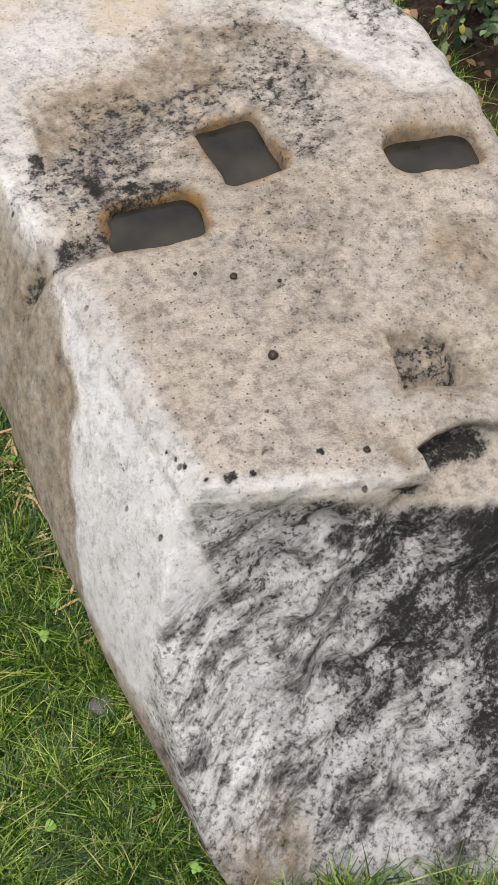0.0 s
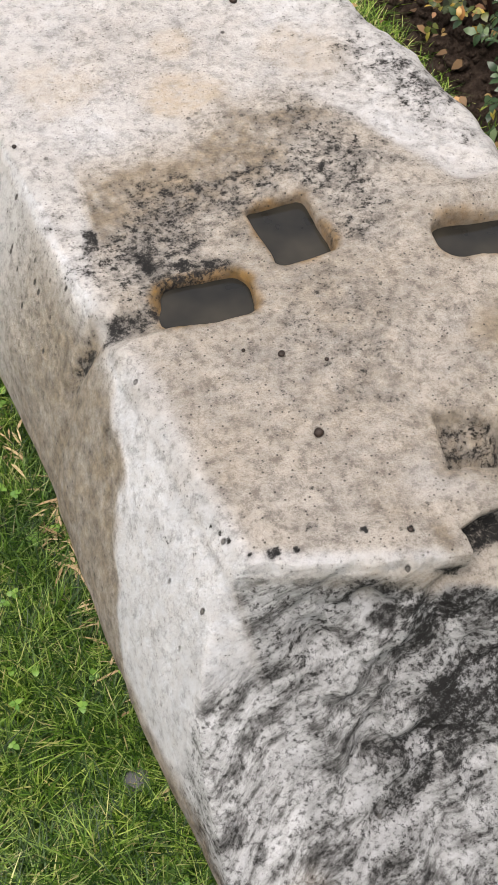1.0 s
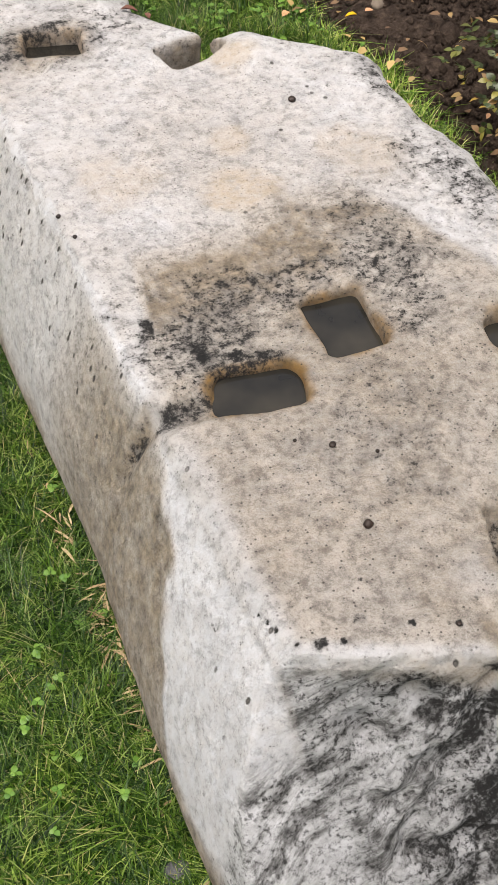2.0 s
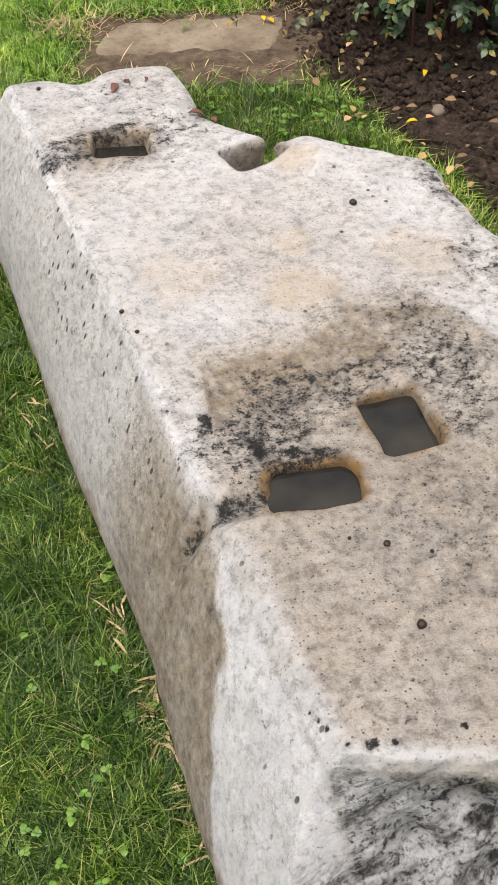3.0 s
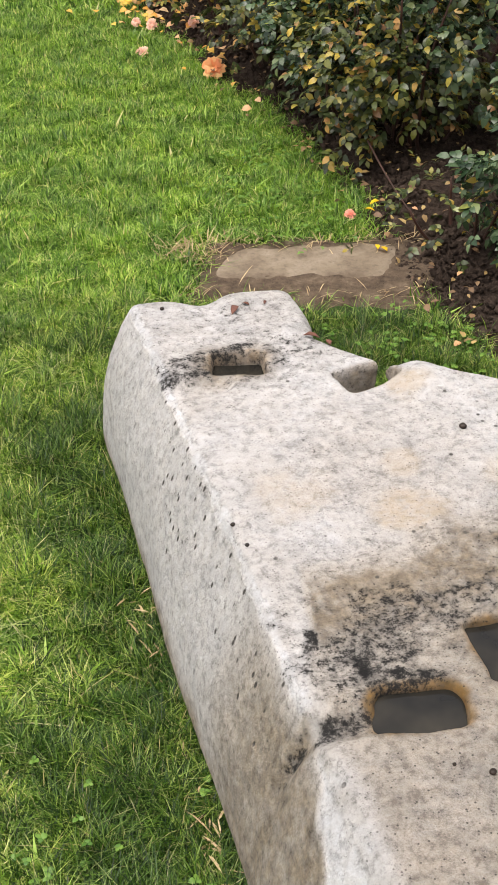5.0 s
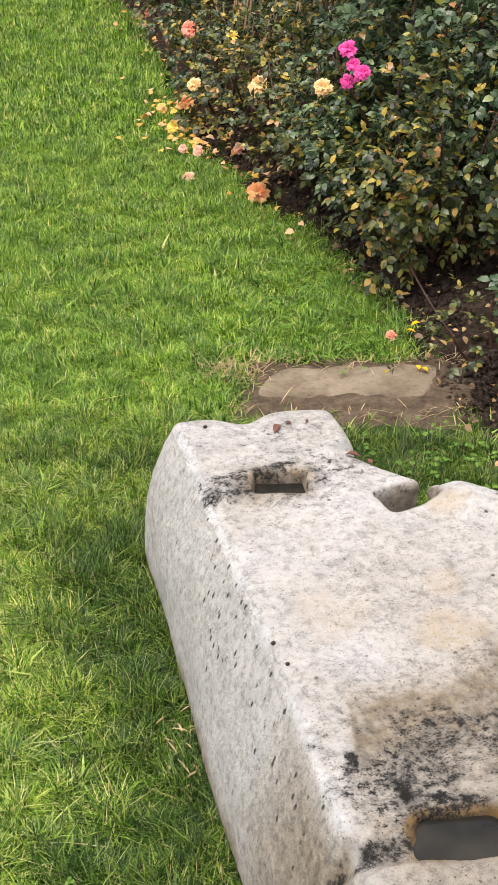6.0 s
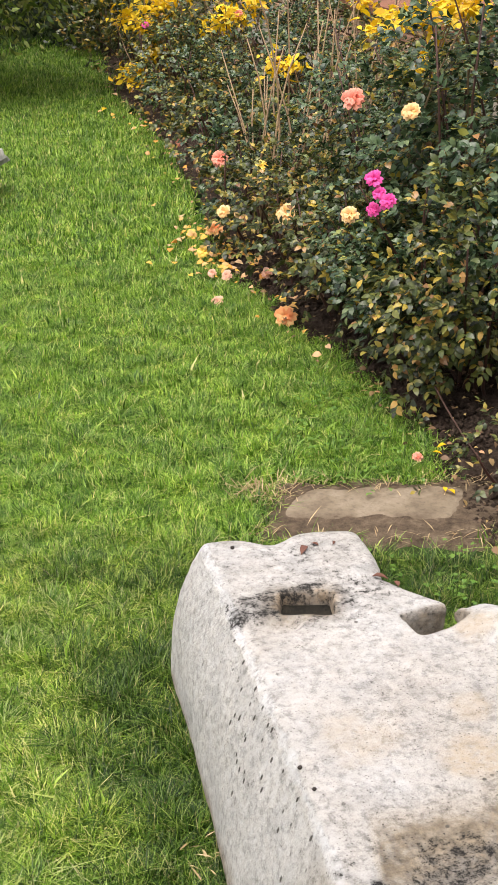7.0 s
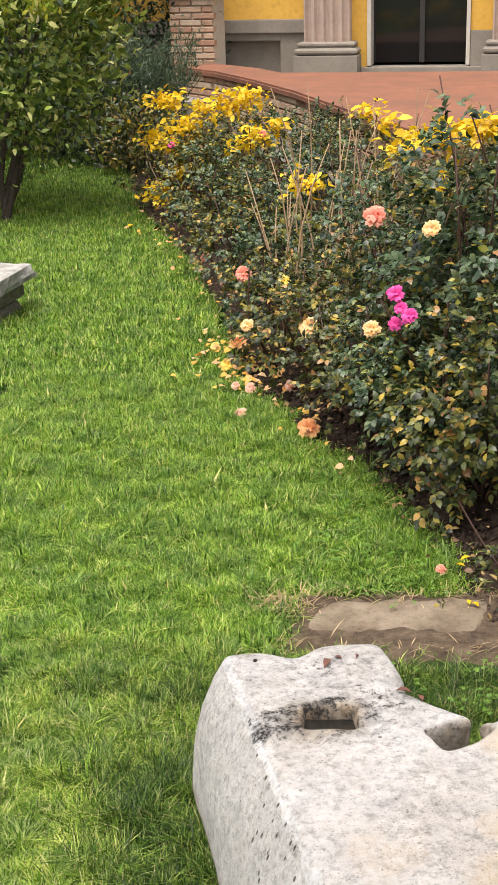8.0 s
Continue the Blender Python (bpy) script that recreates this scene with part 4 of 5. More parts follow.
BLOOMS = [
    (-1.56, 5.48, 0.30, 0.058, "peach"), (-1.21, 5.10, 0.41, 0.082, "peach"), (-1.69, 5.83, 0.12, 0.065, "orange"),
    (-1.69, 5.60, 0.08, 0.060, "yellow"), (-1.53, 5.38, 0.05, 0.048, "pale pink"), (-1.60, 5.40, 0.05, 0.040, "pale pink"),
    (-1.50, 5.10, 0.03, 0.050, "pale pink"), (-1.18, 4.92, 0.05, 0.085, "orange"), (-1.67, 5.87, 0.43, 0.077, "salmon"),
    (-1.46, 5.79, 0.42, 0.058, "yellow"), (-0.87, 4.51, 0.58, 0.062, "peach"), (-0.76, 4.30, 0.76, 0.056, "magenta"),
    (-0.74, 4.28, 0.72, 0.044, "magenta"), (-0.71, 4.26, 0.70, 0.054, "magenta"), (-0.76, 4.30, 0.66, 0.046, "magenta"),
    (-0.94, 5.03, 0.87, 0.082, "salmon"), (-0.66, 4.42, 0.95, 0.058, "peach"), (-1.36, 5.40, 0.06, 0.050, "pale pink"),
    (-2.35, 7.60, 0.10, 0.050, "salmon"), (-2.85, 8.66, 0.61, 0.048, "magenta"), (-2.06, 7.96, 0.78, 0.048, "salmon"),
    (-1.86, 6.02, 0.03, 0.050, "yellow"), (-1.45, 5.62, 0.05, 0.050, "peach"), (-1.62, 5.75, 0.05, 0.050, "yellow"),
]
for k, (x, y, z, size, colour) in enumerate(BLOOMS):
    flower((x, y, z), size, colour, 300 + k)


def yellow_shrub(x, y, tips, seed, label):
    """Upright canes that end in sprays of yellow leaves."""
    rng, rnd = np.random.default_rng(seed), random.Random(seed)
    root = new("yellow_shrub")
    root.location = (x, y, 0.03)
    vs, fs, base = [], [], 0
    for tx, ty, tz, r, n in tips:
        n = n * 8 // 5
        c = np.array((tx - x, ty - y, tz - 0.03))
        p = c + rng.normal(size=(n, 3)) * np.array((r, r, r * 0.55)) * 0.75
        way = unit(rng.normal(size=(n, 3)) * np.array((1, 1, 0.5)) + np.array((0, -0.2, -0.15)))
        nrm = unit(np.array((0, 0, 1.0)) + rng.normal(size=(n, 3)) * 0.6)
        ln = rng.uniform(0.035, 0.065, n)
        v, f = leaf_arrays(p, way, nrm, ln, ln * 0.5, 0.1)
        vs.append(v)
        fs.append(f + base)
        base += len(v)
        for j in range(2):
            cane((rnd.uniform(-0.08, 0.08), rnd.uniform(-0.08, 0.08), -0.04), tuple(c + np.array((rnd.uniform(-r, r), 0, 0))), rnd, 0.006, 0.003, CANE_DRY, root)
    np_mesh("foliage", np.concatenate(vs), np.concatenate(fs), YELLOW, root, "bright yellow autumn leaves")
    return tagged(root, label, "shrub", "yellow shrubs in the bed")


YL = "upright shrub with bright yellow autumn leaves"
yellow_shrub(-2.90, 9.25, [(-3.08, 9.3, 0.83, 0.09, 90), (-2.86, 9.0, 0.70, 0.09, 90), (-2.98, 9.1, 0.55, 0.08, 70), (-3.07, 9.1, 0.22, 0.09, 90), (-3.25, 9.5, 0.55, 0.10, 60), (-2.90, 9.1, 0.38, 0.07, 50), (-2.66, 8.9, 0.82, 0.09, 60)], 21, YL)
yellow_shrub(-2.25, 8.60, [(-2.43, 8.67, 0.89, 0.11, 90), (-2.32, 8.6, 0.92, 0.09, 60), (-2.12, 8.04, 0.76, 0.08, 70), (-2.25, 8.2, 0.68, 0.07, 50), (-2.0, 8.1, 0.82, 0.06, 30)], 22, YL)
yellow_shrub(-1.35, 6.85, [(-1.52, 6.65, 0.72, 0.06, 45), (-1.25, 6.9, 1.05, 0.06, 30), (-1.15, 6.8, 1.0, 0.06, 20)], 23, YL)
yellow_shrub(-0.75, 5.75, [(-0.71, 5.3, 1.14, 0.07, 45), (-0.86, 5.75, 1.06, 0.07, 45), (-0.60, 5.2, 1.17, 0.06, 40), (-0.95, 5.9, 1.0, 0.06, 35), (-0.53, 4.95, 1.22, 0.05, 35), (-0.75, 5.5, 0.92, 0.05, 20)], 24, YL)


def bare_canes(x, y, seed):
    rnd = random.Random(seed)
    root = new("dry_canes")
    root.location = (x, y, 0)
    for k in range(11):
        a = (rnd.uniform(-0.10, 0.10), rnd.uniform(-0.1, 0.1), 0)
        top = (rnd.uniform(-0.34, 0.24), rnd.uniform(0.1, 0.45), rnd.uniform(0.6, 1.22))
        cane(a, top, rnd, 0.0075, 0.0028, CANE_DRY, root, wob=0.05)
    return tagged(root, "tall leafless dry tan canes standing among the roses", "dry stems")


bare_canes(-1.44, 5.98, 5)
bare_canes(-1.12, 6.30, 6)
bare_canes(-1.36, 6.45, 7)


# ---------------------------------------------------------------- evergreen shrubs beyond the lawn
def shrub(name, x, y, centre, radii, n, clusters, length, mat, seed, label, category, trunks=4, width=0.42, tip=None, spread=0.10):
    rng, rnd = np.random.default_rng(seed), random.Random(seed)
    root = new(name)
    root.location = (x, y, 0)
    p, out = cloud(rng, n, clusters, centre, radii, 0.6, spread, low=max(0.12, centre[2] - radii[2]))
    way = unit(out * 0.8 + rng.normal(size=(n, 3)) * 0.6 + np.array((0, 0, 0.35)))
    nrm = unit(rng.normal(size=(n, 3)) * 0.6 + out + np.array((0, 0, 0.6)))
    ln = length * rng.uniform(0.7, 1.25, n)
    v, f = leaf_arrays(p, way, nrm, ln, ln * width, 0.15)
    np_mesh("foliage", v, f, mat, root)
    if tip:
        k = n * 2 // 3
        p, out = cloud(rng, k, clusters // 3, (centre[0], centre[1], centre[2] + 0.25 * radii[2]), (radii[0], radii[1], radii[2] * 0.8), 0.95, 0.05, low=centre[2] - 0.1)
        way = unit(out * 0.5 + rng.normal(size=(k, 3)) * 0.4 + np.array((0, 0, 0.9)))
        v, f = leaf_arrays(p, way, unit(out + rng.normal(size=(k, 3)) * 0.5), length * rng.uniform(0.6, 1.0, k), length * 0.35 * np.ones(k), 0.15)
        np_mesh("young_leaves", v, f, tip, root, "pale yellow-green young shoots")
    for k in range(trunks):
        a = 2 * math.pi * k / max(trunks, 1) + rnd.uniform(-0.5, 0.5)
        top = (centre[0] + math.cos(a) * radii[0] * 0.6, centre[1] + math.sin(a) * radii[1] * 0.6, centre[2] + radii[2] * rnd.uniform(-0.1, 0.5))
        cane((math.cos(a) * 0.05, math.sin(a) * 0.05, -0.05), top, rnd, 0.03, 0.010, BARK, root, "limb", 0.10)
    return tagged(root, label, category)


shrub("evergreen_shrub", -4.30, 9.05, (-0.12, 0.3, 1.36), (0.94, 0.9, 0.98), 15000, 300, 0.068, SHRUB_LEAF, 31, "large rounded evergreen shrub with yellow-green young shoots on the lawn", "shrub", 5, 0.40, SHRUB_TIP, 0.11)
shrub("evergreen_shrub", -5.9, 10.4, (0, 0, 1.2), (1.1, 1.0, 1.15), 7000, 160, 0.08, SHRUB_LEAF, 32, "dark evergreen shrub at the far end of the lawn", "shrub", 4)
shrub("background_tree", -4.95, 14.4, (0, 0, 1.25), (0.85, 0.7, 1.2), 9000, 220, 0.07, DEEP_LEAF, 33, "dark green garden tree beside the brick pier", "tree", 4)
shrub("background_tree", -6.6, 13.6, (0, 0, 1.7), (1.4, 1.0, 1.6), 8000, 200, 0.09, DEEP_LEAF, 34, "dark green garden tree at the far end of the lawn", "tree", 4)
shrub("low_hedge_plant", -4.55, 11.7, (0, 0, 0.3), (0.55, 0.45, 0.38), 3000, 90, 0.055, DEEP_LEAF, 35, "low dark leafy plant closing the end of the lawn", "plant", 3)
shrub("low_hedge_plant", -3.85, 11.2, (0, 0, 0.25), (0.42, 0.4, 0.32), 2600, 80, 0.05, ROSE_MIX, 36, "low leafy plant at the end of the bed", "plant", 3)
shrub("low_hedge_plant", -5.5, 12.3, (0, 0, 0.5), (0.7, 0.5, 0.6), 3000, 90, 0.07, DEEP_LEAF, 37, "low dark leafy plant closing the end of the lawn", "plant", 3)


def rosemary(x, y, seed):
    rng, rnd = np.random.default_rng(seed), random.Random(seed)
    root = new("rosemary_bush")
    root.location = (x, y, 0)
    pos, way = [], []
    for k in range(260):
        a, q = rng.uniform(0, 2 * np.pi), rng.random() ** 0.5
        foot = np.array((math.cos(a) * q * 0.38, math.sin(a) * q * 0.3, 0.1))
        top = foot * 1.4 + np.array((0.18 * q + 0.1, 0, 1.02 * rng.uniform(0.55, 1.0)))
        t = rng.random(60)
        pos.append(foot + (top - foot) * t[:, None])
        way.append(unit(rng.normal(size=(60, 3)) * 0.5 + np.array((0.15, 0, 0.9))))
    pos, way = np.concatenate(pos), np.concatenate(way)
    n = len(pos)
    v, f = leaf_arrays(pos, way, unit(rng.normal(size=(n, 3))), rng.uniform(0.05, 0.09, n), np.full(n, 0.008), 0.1)
    np_mesh("needles", v, f, NEEDLE, root)
    for k in range(5):
        cane((0, 0, -0.03), (rnd.uniform(-0.3, 0.45), rnd.uniform(-0.2, 0.2), 0.7), rnd, 0.012, 0.004, BARK, root, "stem")
    return tagged(root, "upright grey-green rosemary bush against the wall end", "shrub")


rosemary(-4.42, 12.2, 41)

# ---------------------------------------------------------------- brick wall, terrace and pier


def mat_brick():
    m = Nodes("old_brick")
    c = m.coords(world_space=True)
    r = m.node("ShaderNodeObjectInfo").outputs["Random"]
    a = m.ramp(r, [(0, (0.36, 0.19, 0.12)), (0.4, (0.46, 0.29, 0.19)), (0.7, (0.54, 0.38, 0.26)), (1, (0.58, 0.46, 0.34))])
    a = m.mix(m.ramp(m.noise(40, 5, 0.65, c), [(0.45, 0), (0.75, 0.6)]), a, (0.52, 0.44, 0.36))
    a = m.mix(m.ramp(m.noise(11, 4, 0.6, c), [(0.5, 0), (0.75, 0.5)]), a, (0.16, 0.11, 0.08))
    return m.done(a, 0.9, m.bump(m.noise(80, 4, 0.65, c), 0.5, 0.008), 0.2)


BRICK = mat_brick()
MORTAR = mat_plain("lime_mortar", (0.54, 0.49, 0.41), (0.44, 0.39, 0.32), 20, 0.95)
TERRACOTTA = mat_plain("terracotta_paving", (0.25, 0.105, 0.064), (0.16, 0.078, 0.052), 3.5, 0.85, 0.3)
OCHRE = mat_plain("ochre_plaster", (0.74, 0.44, 0.085), (0.66, 0.38, 0.075), 2.5, 0.9, 0.1)
GREY_STONE = mat_plain("grey_facade_stone", (0.30, 0.265, 0.22), (0.22, 0.195, 0.165), 5, 0.85, 0.25)
PINK_STONE = mat_plain("pinkish_pilaster_stone", (0.50, 0.38, 0.31), (0.40, 0.31, 0.26), 7, 0.8, 0.2)
PALE_PAINT = mat_plain("pale_door_frame", (0.62, 0.58, 0.50), (0.54, 0.50, 0.43), 9, 0.6, 0.1)
LINE = [(-4.29, 13.60), (-3.72, 13.05), (-3.14, 12.20), (-2.54, 11.20), (-2.00, 10.15), (-1.55, 9.25), (-1.06, 8.48), (-0.68, 8.00), (0.2, 7.0), (1.2, 6.0), (2.6, 4.6), (4.2, 3.2)]
WALL_TOP = 0.70


def along_line(pts, step):
    """Evenly spaced places on a broken line, with the way it runs."""
    out, left = [], 0.0
    for (ax, ay), (bx, by) in zip(pts, pts[1:]):
        ln = math.hypot(bx - ax, by - ay)
        s = left
        while s < ln:
            out.append((ax + (bx - ax) * s / ln, ay + (by - ay) * s / ln, math.degrees(math.atan2(by - ay, bx - ax))))
            s += step
        left = s - ln
    return out


def prism_mesh(name, outline, z0, z1, mat, bevel=0.0, parent=None):
    bm = bmesh.new()
    up = [bm.verts.new((x, y, z1)) for x, y in outline]
    dn = [bm.verts.new((x, y, z0)) for x, y in outline]
    bm.faces.new(up)
    bm.faces.new(dn[::-1])
    for k in range(len(up)):
        j = (k + 1) % len(up)
        bm.faces.new((up[k], dn[k], dn[j], up[j]))
    bmesh.ops.recalc_face_normals(bm, faces=bm.faces)
    if bevel:
        bmesh.ops.bevel(bm, geom=[e for e in bm.edges if all(q.co.z > z1 - 1e-4 for q in e.verts)], offset=bevel, segments=2, affect="EDGES")
    return part(name, bm, mat, parent)


def shifted(pts, d):
    """The line moved to its own left by d."""
    out = []
    for k, (x, y) in enumerate(pts):
        ax, ay = pts[max(k - 1, 0)]
        bx, by = pts[min(k + 1, len(pts) - 1)]
        ln = math.hypot(bx - ax, by - ay)
        out.append((x - (by - ay) / ln * d, y + (bx - ax) / ln * d))
    return out


back = shifted(LINE, 0.45)
garden_wall = prism_mesh("garden_wall", shifted(LINE, 0.035) + back[::-1], -0.2, WALL_TOP - 0.055, MORTAR)
tagged(garden_wall, "low curved garden wall of old thin bricks", "wall", kind="structure")
cap = prism_mesh("wall_cap", shifted(LINE, -0.03) + shifted(LINE, 0.47)[::-1], WALL_TOP - 0.055, WALL_TOP, TERRACOTTA, 0.018)
tagged(cap, "rounded terracotta coping on the garden wall", "coping", kind="structure")
terrace = prism_mesh("terrace", [(x, y) for x, y in shifted(LINE, 0.472)][2:] + [(9, 6), (9, 12.9), (-3.3, 12.9)], -0.2, WALL_TOP - 0.006, TERRACOTTA)
tagged(terrace, "terracotta paved terrace behind the garden wall", "terrace", kind="structure")
prism_mesh("courtyard_paving", [(-4.6, 12.91), (9, 12.91), (9, 14.69), (-4.6, 14.69)], -0.1, 0.42, GREY_STONE)
tagged(bpy.data.objects["courtyard_paving"], "grey stone paving before the building", "paving", kind="structure")

# ---------------------------------------------------------------- the building behind
FY = 14.7
house = new("building")
house.location = (0, FY, 0)
tagged(house, "ochre plastered building with fluted pilasters and a glazed door", "building")


def block_part(name, x0, x1, y0, y1, z0, z1, mat, parent, label="", bevel=0.008):
    bm = bmesh.new()
    box(bm, x0, x1, y0, y1, z0, z1, bevel)
    return part(name, bm, mat, parent, label)


block_part("wall", -5.6, -2.50, 0.0, 0.4, 1.09, 5.0, OCHRE, house, "ochre yellow plaster wall", 0)
block_part("wall", -1.41, 4.0, 0.0, 0.4, 0.95, 5.0, OCHRE, house, "ochre yellow plaster wall", 0)
block_part("wall", -2.50, -1.41, 0.0, 0.4, 2.9, 5.0, OCHRE, house, "ochre yellow plaster wall", 0)
block_part("plinth_band", -5.6, -2.90, -0.06, 0.38, 0.95, 1.088, GREY_STONE, house, "grey stone string course")
block_part("plinth", -5.6, -4.20, -0.02, 0.38, 0.3, 0.948, GREY_STONE, house)
block_part("plinth", -3.44, -2.90, -0.02, 0.38, 0.3, 0.948, GREY_STONE, house)
block_part("wall", -2.898, -2.50, 0.0, 0.38, 0.3, 1.088, OCHRE, house, "ochre yellow plaster wall", 0)
block_part("plinth", -4.20, -3.44, -0.02, 0.38, 0.87, 0.948, GREY_STONE, house)
block_part("plinth", -4.20, -3.44, 0.10, 0.38, 0.3, 0.868, GREY_STONE, house, "recessed plinth panel")
block_part("plinth", -1.41, 4.0, -0.02, 0.38, 0.3, 0.948, GREY_STONE, house)


def pilaster(x):
    """A fluted pilaster on a moulded base."""
    root = new("pilaster")
    root.parent = house
    root.location = (x, 0, 0)
    bm = bmesh.new()
    w, flutes, depth = 0.245, 5, 0.16
    prof = [(-w, 0.0)]
    step = 2 * w / flutes
    prof.append((-w, -depth))
    for k in range(flutes):
        a = -w + step * k + step * 0.16
        for j in range(7):
            t = j / 6
            prof.append((a + step * 0.68 * t, -depth + 0.035 * math.sin(math.pi * t)))
    prof += [(w, -depth), (w, 0.0)]
    lo = [bm.verts.new((px, py, 0.86)) for px, py in prof]
    hi = [bm.verts.new((px, py, 4.6)) for px, py in prof]
    for k in range(len(prof) - 1):
        bm.faces.new((lo[k], lo[k + 1], hi[k + 1], hi[k]))
    bmesh.ops.recalc_face_normals(bm, faces=bm.faces)
    part("shaft", bm, PINK_STONE, root, "fluted pinkish stone shaft")
    bm = bmesh.new()
    prof = [(0.0, 0.86)]
    for r, zc, h in ((0.045, 0.835, 0.025), (0.03, 0.80, 0.012), (0.075, 0.765, 0.035)):
        for j in range(6):
            a = math.pi * (0.5 - j / 5)
            prof.append((0.02 + r * (0.4 + 0.6 * math.cos(a)), zc + h * math.sin(a)))
    prof.append((0.02, 0.725))
    rings = [[bm.verts.new(q) for q in ((-w - o, 0.02, z), (-w - o, -depth - o, z), (w + o, -depth - o, z), (w + o, 0.02, z))] for o, z in prof]
    for a, b in zip(rings, rings[1:]):
        for k in range(3):
            bm.faces.new((a[k], a[k + 1], b[k + 1], b[k]))
    bm.faces.new(rings[0])
    bmesh.ops.recalc_face_normals(bm, faces=bm.faces)
    part("base_moulding", bm, GREY_STONE, root, "moulded grey stone base")
    block_part("base_block", -w - 0.10, w + 0.10, -depth - 0.11, 0.0, 0.42, 0.724, GREY_STONE, root)


pilaster(-2.905)
pilaster(-0.93)


def glass_door():
    m = Nodes("dark_door_glass")
    m.bsdf.inputs["Base Color"].default_value = (0.012, 0.013, 0.013, 1)
    m.bsdf.inputs["Roughness"].default_value = 0.06
    glass = m.mat
    door = new("door")
    door.parent = house
    for x0, x1 in ((-2.497, -2.455), (-1.455, -1.413)):
        block_part("door_frame", x0, x1, -0.03, 0.2, 0.60, 2.9, PALE_PAINT, door, "pale painted door frame")
    block_part("glass", -2.452, -1.96, 0.16, 0.18, 0.62, 2.9, glass, door, "dark reflecting glass", 0)
    block_part("glass", -1.90, -1.458, 0.16, 0.18, 0.62, 2.9, glass, door, "dark reflecting glass", 0)
    block_part("door_leaf", -1.958, -1.902, 0.12, 0.19, 0.62, 2.9, mat_plain("dark_metal", (0.03, 0.03, 0.03), (0.05, 0.045, 0.04), 20, 0.5), door, "dark meeting stile")
    for y0, z1 in ((-0.70, 0.47), (-0.40, 0.53), (-0.10, 0.59)):
        block_part("step", -2.55, -1.20, y0, y0 + 0.32, 0.40, z1, GREY_STONE, house, "worn grey door step")
    block_part("inner_wall", -2.50, -1.41, 0.39, 0.41, 0.3, 2.9, mat_plain("dim_interior", (0.05, 0.045, 0.04), (0.03, 0.03, 0.03), 3, 0.9), door, "dim interior behind the glass", 0)


glass_door()


# ---------------------------------------------------------------- stone bench
def bench():
    root = new("stone_bench")
    root.location = (-3.08, 6.45, 0)
    rng = np.random.default_rng(5)
    dark = mat_plain("mossy_bench_stone", (0.20, 0.18, 0.14), (0.085, 0.08, 0.06), 18, 0.9, 0.6)
    pale = mat_plain("lichened_bench_top", (0.42, 0.41, 0.375), (0.16, 0.155, 0.135), 14, 0.9, 0.6)
    for name, size, z0, z1, mat, off in (("top", (-1.05, 0.03, -0.22, 0.26), 0.175, 0.265, pale, 0.028), ("course", (-1.0, -0.03, -0.16, 0.22), 0.08, 0.173, dark, 0.02), ("course", (-1.0, -0.045, -0.18, 0.22), -0.03, 0.078, dark, 0.02)):
        bm = bmesh.new()
        x0, x1, y0, y1 = size
        box(bm, x0, x1, y0, y1, z0, z1, 0.034)
        bmesh.ops.subdivide_edges(bm, edges=[e for e in bm.edges if e.calc_length() > 0.3], cuts=21, use_grid_fill=True)
        for q in bm.verts:
            q.co += Vector((1, 1, 0.5)) * off * (noise.noise(q.co * 9 + Vector((z0 * 50, 0, 0))) + 0.6 * noise.noise(q.co * 23))
        part(name, bm, mat, root, "weathered uneven stone slab" if name == "top" else "")
    return tagged(root, "old weathered stone bench with a projecting slab top", "bench")


bench()


# ---------------------------------------------------------------- small things
def litter(count, seed):
    """Fallen leaves and petals over the bed and along its edge."""
    rng = np.random.default_rng(seed)
    y = rng.uniform(2.0, 10.5, count)
    w = np.abs(rng.normal(0, 0.45, count)) - 0.05 - 0.10 * (rng.random(count) < 0.12)
    x = bed_x(y) + w
    ok = ~in_block(x, y, 0.02)
    x, y, w = x[ok], y[ok], w[ok]
    n = len(x)
    z = 0.035 + 0.05 * ss(0, 0.25, w) + rng.uniform(0, 0.02, n)
    a = rng.uniform(0, 2 * np.pi, n)
    ln = rng.uniform(0.012, 0.032, n)
    v, f = leaf_arrays(np.stack([x, y, z], 1), np.stack([np.cos(a), np.sin(a), rng.normal(0, 0.25, n)], 1), unit(np.array((0, 0, 1.0)) + rng.normal(size=(n, 3)) * 0.35), ln, ln * 0.6, 0.15)
    return tagged(np_mesh("leaf_litter", v, f, LITTER), "brown and yellow fallen leaves on the bed", "leaf litter", kind="stuff")


litter(1500, 61)


def petals(count, seed):
    """Shed petals and bright leaves along the lawn's edge."""
    rng = np.random.default_rng(seed)
    y = np.concatenate([rng.normal(5.75, 0.35, count * 2 // 3), rng.uniform(4.3, 9.5, count - count * 2 // 3)])
    x = bed_x(y) + rng.normal(0.0, 0.13, count)
    z = 0.045 + 0.02 * rng.random(count)
    a = rng.uniform(0, 2 * np.pi, count)
    ln = rng.uniform(0.02, 0.045, count)
    v, f = leaf_arrays(np.stack([x, y, z], 1), np.stack([np.cos(a), np.sin(a), rng.normal(0, 0.2, count)], 1), unit(np.array((0, -0.3, 1.0)) + rng.normal(size=(count, 3)) * 0.3), ln, ln * 0.8, 0.2)
    return tagged(np_mesh("shed_petals", v, f, PETAL_MIX), "shed orange, peach and yellow petals along the lawn edge", "petals", kind="stuff")


PETAL_MIX = mat_leaf("shed_petal", [(0, (0.66, 0.28, 0.05)), (0.4, (0.70, 0.42, 0.06)), (0.7, (0.70, 0.38, 0.19)), (1, (0.60, 0.42, 0.24))], 0.6, 0.2)
petals(170, 67)


